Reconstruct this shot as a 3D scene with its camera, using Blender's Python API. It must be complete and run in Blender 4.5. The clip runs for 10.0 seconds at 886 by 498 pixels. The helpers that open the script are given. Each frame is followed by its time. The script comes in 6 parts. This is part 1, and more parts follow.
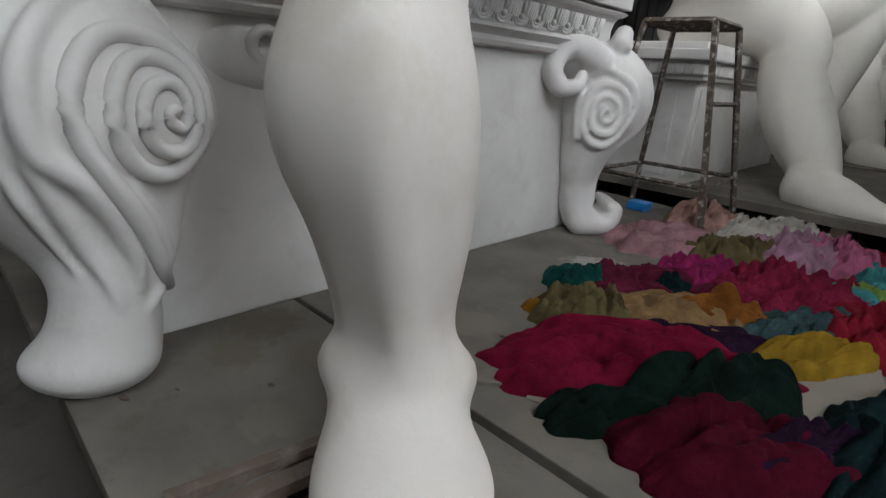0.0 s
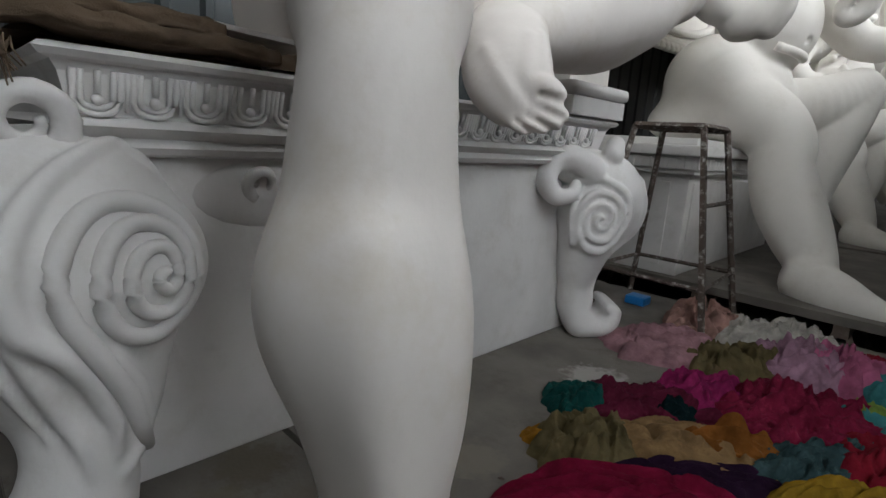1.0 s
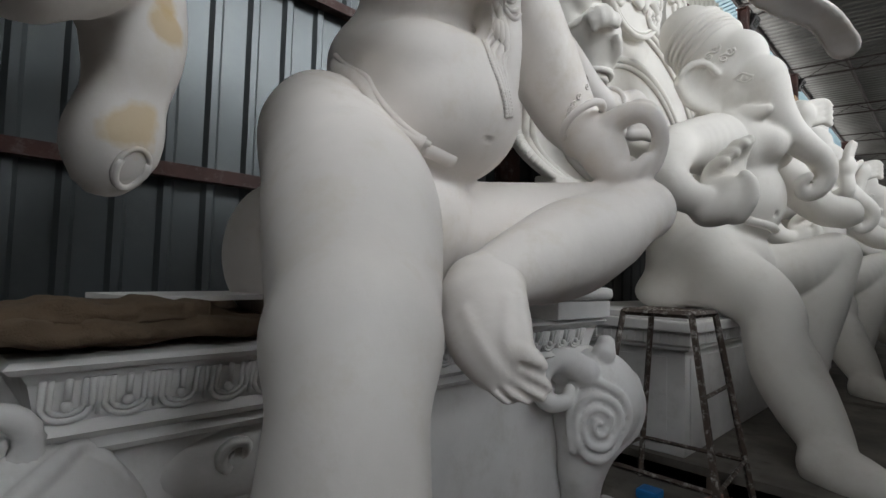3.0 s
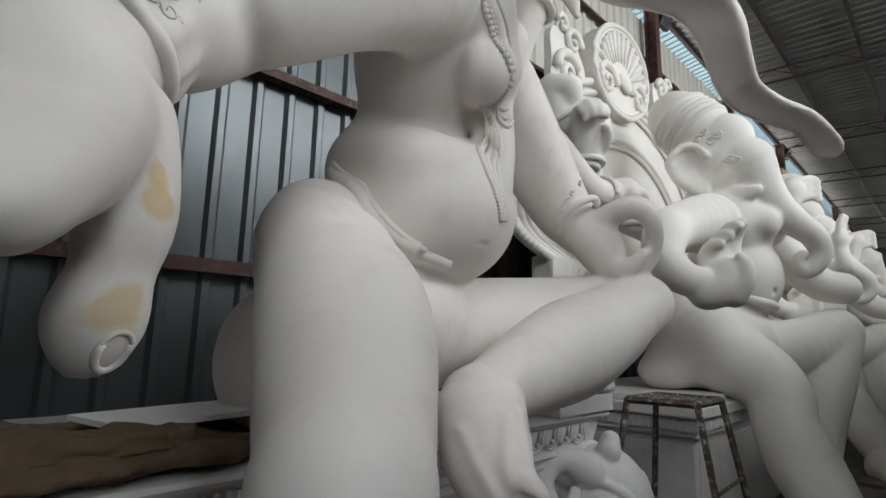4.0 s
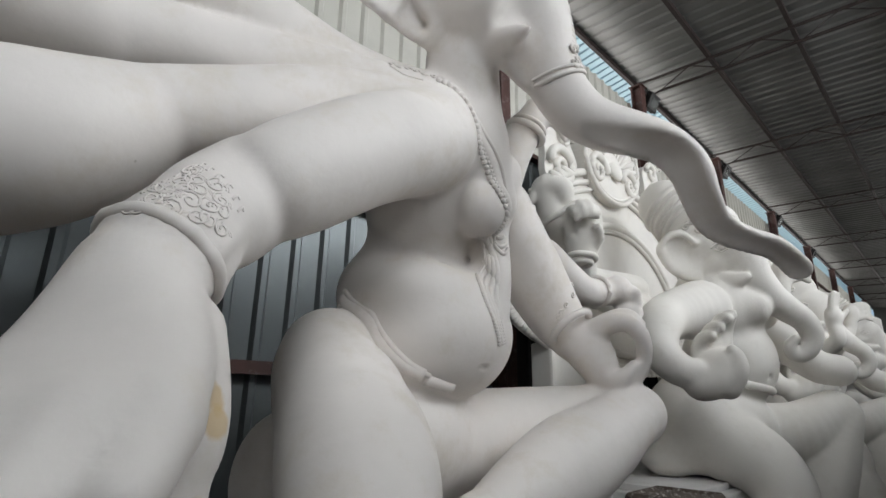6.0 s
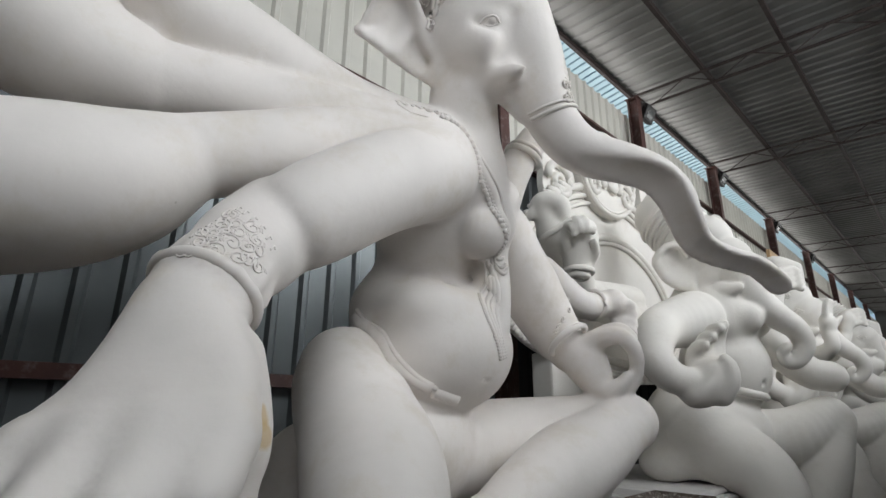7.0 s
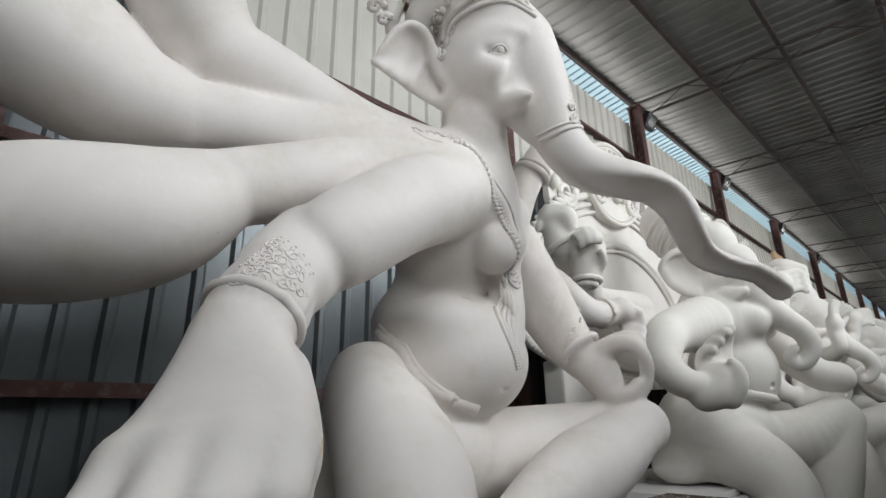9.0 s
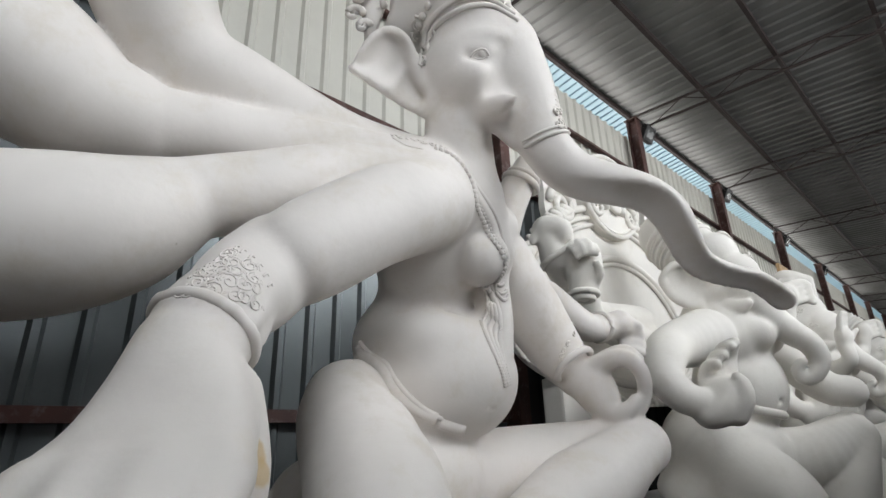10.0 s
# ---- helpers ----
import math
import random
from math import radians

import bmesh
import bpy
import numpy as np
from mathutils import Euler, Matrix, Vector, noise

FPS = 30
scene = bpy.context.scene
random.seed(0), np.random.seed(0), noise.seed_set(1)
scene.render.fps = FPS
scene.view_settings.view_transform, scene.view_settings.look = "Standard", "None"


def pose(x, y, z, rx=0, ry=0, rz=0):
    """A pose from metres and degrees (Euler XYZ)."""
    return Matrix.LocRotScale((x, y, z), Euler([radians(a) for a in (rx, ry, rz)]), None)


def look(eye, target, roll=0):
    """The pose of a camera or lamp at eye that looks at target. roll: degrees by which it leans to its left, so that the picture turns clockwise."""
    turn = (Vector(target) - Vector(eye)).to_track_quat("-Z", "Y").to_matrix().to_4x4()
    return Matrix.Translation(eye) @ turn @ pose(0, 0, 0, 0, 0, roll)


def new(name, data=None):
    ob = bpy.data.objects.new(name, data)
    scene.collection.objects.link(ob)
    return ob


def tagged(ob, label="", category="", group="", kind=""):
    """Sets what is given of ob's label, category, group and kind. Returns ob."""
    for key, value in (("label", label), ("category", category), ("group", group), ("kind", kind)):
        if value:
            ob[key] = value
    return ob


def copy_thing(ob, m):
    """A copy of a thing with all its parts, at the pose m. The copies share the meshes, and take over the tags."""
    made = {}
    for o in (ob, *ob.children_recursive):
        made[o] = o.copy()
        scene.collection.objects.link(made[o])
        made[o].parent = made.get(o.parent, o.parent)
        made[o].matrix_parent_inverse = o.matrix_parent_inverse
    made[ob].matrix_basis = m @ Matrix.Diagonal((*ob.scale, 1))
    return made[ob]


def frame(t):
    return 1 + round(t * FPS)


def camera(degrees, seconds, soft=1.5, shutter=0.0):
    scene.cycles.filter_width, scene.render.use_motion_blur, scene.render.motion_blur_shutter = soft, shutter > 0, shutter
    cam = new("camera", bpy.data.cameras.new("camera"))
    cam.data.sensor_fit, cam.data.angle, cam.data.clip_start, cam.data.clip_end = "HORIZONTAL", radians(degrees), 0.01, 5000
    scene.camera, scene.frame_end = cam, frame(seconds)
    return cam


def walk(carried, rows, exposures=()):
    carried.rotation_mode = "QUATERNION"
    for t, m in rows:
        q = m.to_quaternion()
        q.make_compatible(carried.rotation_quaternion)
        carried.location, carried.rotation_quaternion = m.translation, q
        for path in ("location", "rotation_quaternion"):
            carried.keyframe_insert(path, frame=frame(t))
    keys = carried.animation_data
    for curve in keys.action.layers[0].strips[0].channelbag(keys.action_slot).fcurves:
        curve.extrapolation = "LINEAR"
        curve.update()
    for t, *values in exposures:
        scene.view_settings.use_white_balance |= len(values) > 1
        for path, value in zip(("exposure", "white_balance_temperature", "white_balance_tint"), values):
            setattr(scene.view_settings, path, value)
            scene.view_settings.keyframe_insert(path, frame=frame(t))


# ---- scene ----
cam = camera(81.3, 10.0)
METRES, EYE, TILT, LEAN, TURN = 1.8, 0.937, 0.0, 0.0, 44.2
ROWS = [
    (0.0, 0.0, 0.0, 0.0, 1.22, -18.72, -3.61),
    (0.5, -0.0035, 0.0383, 0.0749, 1.07, -16.04, -3.68),
    (1.0, -0.0026, 0.0594, 0.1399, 1.06, -12.01, -3.61),
    (1.5, 0.0006, 0.0708, 0.2051, 0.9, -7.9, -3.06),
    (2.0, 0.0013, 0.0788, 0.2597, 0.77, -4.09, -2.6),
    (2.5, 0.0094, 0.0881, 0.3162, 0.71, -0.57, -2.05),
    (4.0, 0.0179, 0.0949, 0.4638, 0.53, 9.97, -1.13),
    (4.5, 0.0214, 0.0673, 0.5137, 0.52, 12.96, -1.06),
    (5.0, 0.0185, 0.0401, 0.5594, 0.5, 14.91, -0.95),
    (5.5, 0.0155, 0.0055, 0.5864, 0.55, 15.82, -0.89),
    (7.0, 0.0042, -0.1637, 0.609, 0.94, 17.21, -0.27),
    (7.5, 0.003, -0.2028, 0.6084, 1.14, 17.36, 0.14),
    (8.0, -0.0046, -0.2267, 0.6068, 1.27, 17.66, 0.41),
    (8.5, -0.0225, -0.2388, 0.6064, 1.45, 18.03, 0.79),
    (9.0, -0.0288, -0.2491, 0.6075, 1.87, 18.18, 0.98),
    (9.5, -0.0091, -0.2274, 0.6063, 2.11, 18.37, 1.14),
    (10.0, 0.0301, -0.1762, 0.6097, 2.6, 20.23, 1.64),
]
walk(cam, [(t, pose(0, 0, EYE, TILT, LEAN, TURN) @ pose(METRES * x, METRES * y, METRES * z, 90 + pitch, roll, yaw)) for t, x, y, z, yaw, pitch, roll in ROWS],
     exposures=[(0.0, 0.62), (0.7, 0.38), (1.5, -0.14), (2.5, -0.46), (4.0, -0.41), (5.0, -0.47), (7.0, -0.40), (10.0, -0.28)])

# ---- world and daylight ----
world = bpy.data.worlds.new("sky")
scene.world = world
world.use_nodes = True
wn = world.node_tree.nodes
sky = wn.new("ShaderNodeTexSky")
sky.sky_type, sky.sun_disc, sky.sun_elevation, sky.sun_rotation = "NISHITA", False, radians(51), radians(180)
wn["Background"].inputs["Strength"].default_value = 0.12
world.node_tree.links.new(sky.outputs[0], wn["Background"].inputs["Color"])

sun_data = bpy.data.lights.new("sun", "SUN")
sun_data.energy, sun_data.angle, sun_data.color = 4.0, radians(0.5), (1.0, 0.98, 0.94)
sun = new("sun", sun_data)
sun.matrix_world = look((0, -22, 30), (0, 2, 0))


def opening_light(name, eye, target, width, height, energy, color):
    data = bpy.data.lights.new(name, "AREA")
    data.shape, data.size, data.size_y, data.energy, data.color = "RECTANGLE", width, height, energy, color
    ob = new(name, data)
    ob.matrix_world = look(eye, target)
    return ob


opening_light("window_daylight", (4.95, -0.1, 4.3), (-1.7, 0.7, 1.0), 1.0, 1.2, 75, (0.90, 0.95, 1.0))
# Extended to y 0 to 3, ahead of solid wall, as added fill.
opening_light("strip_daylight", (4.95, 5.0, 7.0), (-3.0, 4.5, 3.0), 10.0, 1.9, 860, (0.945, 0.975, 1.0))
opening_light("far_strip_daylight", (4.95, 25.0, 7.0), (-3.0, 24.0, 3.5), 29.0, 1.9, 1250, (0.97, 0.985, 0.99))
# Overhead fill lamp below the added aisle roof sheets.
opening_light("aisle_skylight_fill", (4.5, 13.0, 8.05), (-1.0, 13.0, 2.5), 32.0, 1.0, 120, (0.98, 0.99, 1.0))
# Fill lamp under an invented roof panel, brightens the near figure from above.
opening_light("roof_panel_fill", (3.0, -2.6, 8.15), (-1.6, 1.7, 2.3), 2.9, 2.1, 150, (0.93, 0.97, 1.0))
# Added fill lamp at an unseen opening, brightens the head and upper arms.
opening_light("south_strip_fill", (4.95, -3.9, 7.0), (-2.0, 0.5, 3.0), 3.6, 1.9, 175, (0.965, 0.985, 1.0))
opening_light("eave_daylight", (-4.0, 14.0, 7.95), (0, 14.0, 8.55), 40.0, 0.8, 350, (1.0, 0.98, 0.95))
opening_light("end_daylight", (1.0, 46.0, 3.6), (0, 10, 3.0), 9.0, 6.0, 550, (1.0, 0.98, 0.95))


# ---- materials ----
def material(name, color, rough=0.7, metal=0.0, vary=0.12, scale=3.0, grain=60.0, bump=0.15, dirt=None, dirt_amount=0.5, spec=0.4, depth=0.004, coords="Object"):
    m = bpy.data.materials.new(name)
    m.use_nodes = True
    n, l = m.node_tree.nodes, m.node_tree.links
    b = n["Principled BSDF"]
    b.inputs["Roughness"].default_value, b.inputs["Metallic"].default_value = rough, metal
    b.inputs["Specular IOR Level"].default_value = spec
    tc = n.new("ShaderNodeTexCoord")
    big, fine = n.new("ShaderNodeTexNoise"), n.new("ShaderNodeTexNoise")
    for t, s, d in ((big, scale, 6), (fine, grain, 4)):
        t.inputs["Scale"].default_value, t.inputs["Detail"].default_value = s, d
        l.new(tc.outputs[coords], t.inputs["Vector"])
    ramp = n.new("ShaderNodeMapRange")
    ramp.inputs["From Min"].default_value, ramp.inputs["From Max"].default_value = 0.3, 0.7
    ramp.inputs["To Min"].default_value, ramp.inputs["To Max"].default_value = 1 - vary, 1 + vary * 0.5
    l.new(big.outputs["Fac"], ramp.inputs["Value"])
    mix = n.new("ShaderNodeMix")
    mix.data_type, mix.blend_type = "RGBA", "MULTIPLY"
    mix.inputs["Factor"].default_value = 1.0
    mix.inputs["A"].default_value = (*color, 1)
    l.new(ramp.outputs["Result"], mix.inputs["B"])
    out = mix.outputs["Result"]
    if dirt:
        spots = n.new("ShaderNodeTexNoise")
        spots.inputs["Scale"].default_value, spots.inputs["Detail"].default_value, spots.inputs["Roughness"].default_value = scale * 2.3, 8, 0.7
        l.new(tc.outputs[coords], spots.inputs["Vector"])
        cut = n.new("ShaderNodeMapRange")
        cut.inputs["From Min"].default_value, cut.inputs["From Max"].default_value = 0.52, 0.72
        cut.inputs["To Max"].default_value = dirt_amount
        l.new(spots.outputs["Fac"], cut.inputs["Value"])
        stain = n.new("ShaderNodeMix")
        stain.data_type = "RGBA"
        stain.inputs["B"].default_value = (*dirt, 1)
        l.new(cut.outputs["Result"], stain.inputs["Factor"])
        l.new(out, stain.inputs["A"])
        out = stain.outputs["Result"]
    l.new(out, b.inputs["Base Color"])
    bp = n.new("ShaderNodeBump")
    bp.inputs["Strength"].default_value, bp.inputs["Distance"].default_value = bump, depth
    l.new(fine.outputs["Fac"], bp.inputs["Height"])
    l.new(bp.outputs["Normal"], b.inputs["Normal"])
    return m


def add_blotches(m, spots):
    """Blotches at places on the thing: (x, y, z, radius, colour)."""
    n, l = m.node_tree.nodes, m.node_tree.links
    b = n["Principled BSDF"]
    tc = n.new("ShaderNodeTexCoord")
    wob = n.new("ShaderNodeTexNoise")
    wob.inputs["Scale"].default_value, wob.inputs["Detail"].default_value = 22, 5
    l.new(tc.outputs["Object"], wob.inputs["Vector"])
    for x, y, z, r, color in spots:
        dist = n.new("ShaderNodeVectorMath")
        dist.operation = "DISTANCE"
        dist.inputs[1].default_value = (x, y, z)
        l.new(tc.outputs["Object"], dist.inputs[0])
        add = n.new("ShaderNodeMath")
        add.operation = "MULTIPLY_ADD"
        add.inputs[1].default_value = r * 1.6
        l.new(wob.outputs["Fac"], add.inputs[0])
        l.new(dist.outputs["Value"], add.inputs[2])
        cut = n.new("ShaderNodeMapRange")
        cut.inputs["From Min"].default_value, cut.inputs["From Max"].default_value = r * 1.5, r * 1.95
        cut.inputs["To Min"].default_value, cut.inputs["To Max"].default_value = 0.75, 0.0
        l.new(add.outputs[0], cut.inputs["Value"])
        mix = n.new("ShaderNodeMix")
        mix.data_type = "RGBA"
        mix.inputs["B"].default_value = (*color, 1)
        l.new(cut.outputs["Result"], mix.inputs["Factor"])
        l.new(b.inputs["Base Color"].links[0].from_socket, mix.inputs["A"])
        l.new(mix.outputs["Result"], b.inputs["Base Color"])
    return m


OCHRE, GREY = (0.62, 0.45, 0.22), (0.36, 0.34, 0.31)
plaster = material("white_plaster", (0.82, 0.80, 0.78), 0.60, vary=0.13, scale=2.1, grain=45, bump=0.16, dirt=(0.60, 0.57, 0.52), dirt_amount=0.42)
plaster_far = material("white_plaster_aged", (0.80, 0.77, 0.72), 0.68, vary=0.09, scale=1.3, grain=30, bump=0.2, dirt=(0.62, 0.57, 0.5), dirt_amount=0.4)
plaster_base = material("painted_plaster", (0.75, 0.735, 0.72), 0.55, vary=0.16, scale=2.0, grain=50, bump=0.2, dirt=(0.5, 0.47, 0.42), dirt_amount=0.45)
board_mat = material("dusty_board", (0.17, 0.155, 0.135), 0.85, vary=0.40, scale=2.2, grain=60, bump=0.5, dirt=(0.09, 0.078, 0.06), dirt_amount=0.75)
# Darker blotches near the console foot and along the boards, one paler.
add_blotches(board_mat, [(-1.70, 0.80, 0.0, 0.14, (0.10, 0.085, 0.06)), (-1.55, 0.62, 0.0, 0.10, (0.13, 0.115, 0.08)), (-1.35, 0.85, 0.0, 0.13, (0.15, 0.13, 0.10)), (-1.15, 0.55, 0.0, 0.09, (0.17, 0.15, 0.12)),
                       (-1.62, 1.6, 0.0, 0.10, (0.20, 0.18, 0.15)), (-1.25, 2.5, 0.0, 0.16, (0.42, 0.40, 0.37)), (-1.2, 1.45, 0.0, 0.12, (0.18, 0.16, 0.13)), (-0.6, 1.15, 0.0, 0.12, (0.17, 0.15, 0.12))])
ply_mat = material("plywood_sheet", (0.25, 0.225, 0.19), 0.8, vary=0.15, scale=2.0, grain=30, bump=0.25, dirt=(0.25, 0.22, 0.18), dirt_amount=0.5)
ground_mat = material("dirt_floor", (0.10, 0.09, 0.08), 0.95, vary=0.3, scale=1.4, grain=20, bump=0.6, dirt=(0.03, 0.028, 0.025), dirt_amount=0.7, depth=0.02)
timber_mat = material("old_timber", (0.13, 0.10, 0.08), 0.85, vary=0.3, scale=5, grain=40, bump=0.4, dirt=(0.3, 0.28, 0.26), dirt_amount=0.4)
cream_sheet = material("cream_painted_sheet", (0.60, 0.585, 0.53), 0.5, vary=0.10, scale=0.9, grain=18, bump=0.06, dirt=(0.45, 0.43, 0.39), dirt_amount=0.35)
sheet_mat = material("galvanised_sheet", (0.125, 0.14, 0.145), 0.33, metal=0.35, vary=0.18, scale=1.1, grain=18, bump=0.06, dirt=(0.17, 0.18, 0.18), dirt_amount=0.4)
roof_mat = material("roof_sheet", (0.215, 0.215, 0.21), 0.45, metal=0.55, vary=0.2, scale=0.8, grain=14, bump=0.08, dirt=(0.25, 0.24, 0.23), dirt_amount=0.4)
red_steel = material("red_oxide_steel", (0.085, 0.038, 0.032), 0.6, vary=0.3, scale=4, grain=40, bump=0.2, dirt=(0.30, 0.27, 0.25), dirt_amount=0.45)
purlin_mat = material("dark_steel", (0.030, 0.020, 0.018), 0.6, vary=0.3, scale=4, grain=40, bump=0.2, dirt=(0.10, 0.085, 0.08), dirt_amount=0.4)
burlap_mat = material("burlap", (0.135, 0.095, 0.062), 0.95, vary=0.25, scale=6, grain=220, bump=0.8, dirt=(0.045, 0.032, 0.022), dirt_amount=0.6)
stand_mat = material("paint_spattered_steel", (0.11, 0.085, 0.070), 0.6, metal=0.3, vary=0.3, scale=9, grain=60, bump=0.3, dirt=(0.72, 0.70, 0.66), dirt_amount=0.9)
black_mat = material("black_housing", (0.012, 0.012, 0.012), 0.5, vary=0.2)
glass_mat = material("lamp_glass", (0.06, 0.065, 0.065), 0.08, vary=0.05, spec=0.8)
wall_mat = material("rendered_wall", (0.11, 0.105, 0.10), 0.9, vary=0.15, scale=0.8, grain=20, bump=0.3)
plastic_blue = material("blue_plastic", (0.02, 0.20, 0.55), 0.35, vary=0.1)
wood_board = material("pale_timber", (0.42, 0.28, 0.15), 0.75, vary=0.25, scale=2, grain=30, bump=0.2)

translucent = bpy.data.materials.new("translucent_sheet")
translucent.use_nodes = True
_n, _l = translucent.node_tree.nodes, translucent.node_tree.links
_tr, _df, _mx = _n.new("ShaderNodeBsdfTranslucent"), _n.new("ShaderNodeBsdfDiffuse"), _n.new("ShaderNodeMixShader")
_tr.inputs["Color"].default_value, _df.inputs["Color"].default_value = (0.80, 0.90, 0.905, 1), (0.7, 0.8, 0.82, 1)
_mx.inputs[0].default_value = 0.1
_l.new(_tr.outputs[0], _mx.inputs[1])
_l.new(_df.outputs[0], _mx.inputs[2])
_l.new(_mx.outputs[0], _n["Material Output"].inputs["Surface"])


clear_sheet = translucent.copy()
clear_sheet.name = "fibreglass_sheet"
clear_sheet.node_tree.nodes["Translucent BSDF"].inputs["Color"].default_value = (0.86, 0.89, 0.90, 1)
clear_sheet.node_tree.nodes["Diffuse BSDF"].inputs["Color"].default_value = (0.8, 0.78, 0.75, 1)


# ---- mesh helpers ----
def mesh_object(name, verts, faces, mat, parent=None, smooth=False, label=""):
    me = bpy.data.meshes.new(name)
    me.from_pydata([tuple(map(float, v)) for v in verts], [], [tuple(map(int, f)) for f in faces])
    me.materials.append(mat)
    if smooth:
        me.polygons.foreach_set("use_smooth", [True] * len(me.polygons))
    me.update()
    ob = new(name, me)
    if parent is not None:
        ob.parent = parent
    if label:
        tagged(ob, label)
    return ob


def part(name, bm, mat, parent=None, label="", smooth=False):
    me = bpy.data.meshes.new(name)
    bmesh.ops.recalc_face_normals(bm, faces=bm.faces)
    bm.to_mesh(me)
    bm.free()
    me.materials.append(mat)
    if smooth:
        me.polygons.foreach_set("use_smooth", [True] * len(me.polygons))
    ob = new(name, me)
    if parent is not None:
        ob.parent = parent
    if label:
        tagged(ob, label)
    return ob


def box_bm(lo, hi, bevel=0.0, bm=None):
    bm = bm or bmesh.new()
    c = [(a + b) / 2 for a, b in zip(lo, hi)]
    s = [abs(b - a) for a, b in zip(lo, hi)]
    made = bmesh.ops.create_cube(bm, size=1.0, matrix=Matrix.Translation(c) @ Matrix.Diagonal((*s, 1)))
    if bevel:
        edges = {e for v in made["verts"] for e in v.link_edges}
        bmesh.ops.bevel(bm, geom=list(edges), offset=bevel, segments=2, affect="EDGES", profile=0.6)
    return bm


def tube_data(points, radii, sides=8, closed=False):
    """Vertices and faces of a round bar along points, with a radius at each."""
    pts = [Vector(p) for p in points]
    n = len(pts)
    verts, faces = [], []
    up = Vector((0, 0, 1))
    for i, p in enumerate(pts):
        a = pts[(i - 1) % n] if closed or i else p
        b = pts[(i + 1) % n] if closed or i < n - 1 else p
        d = (b - a).normalized()
        side = d.cross(up)
        if side.length < 0.2:
            side = d.cross(Vector((1, 0, 0)))
        side.normalize()
        up2 = side.cross(d)
        r = radii[i] if isinstance(radii, (list, tuple)) else radii
        for k in range(sides):
            a2 = 2 * math.pi * k / sides
            verts.append(p + side * (r * math.cos(a2)) + up2 * (r * math.sin(a2)))
    for i in range(n if closed else n - 1):
        j = (i + 1) % n
        for k in range(sides):
            m = (k + 1) % sides
            faces.append((i * sides + k, i * sides + m, j * sides + m, j * sides + k))
    if not closed:
        faces.append(tuple(reversed(range(sides))))
        faces.append(tuple((n - 1) * sides + k for k in range(sides)))
    return verts, faces


def bar(name, a, b, r, mat, parent=None, sides=4):
    v, f = tube_data([a, b], r, sides)
    return mesh_object(name, v, f, mat, parent)


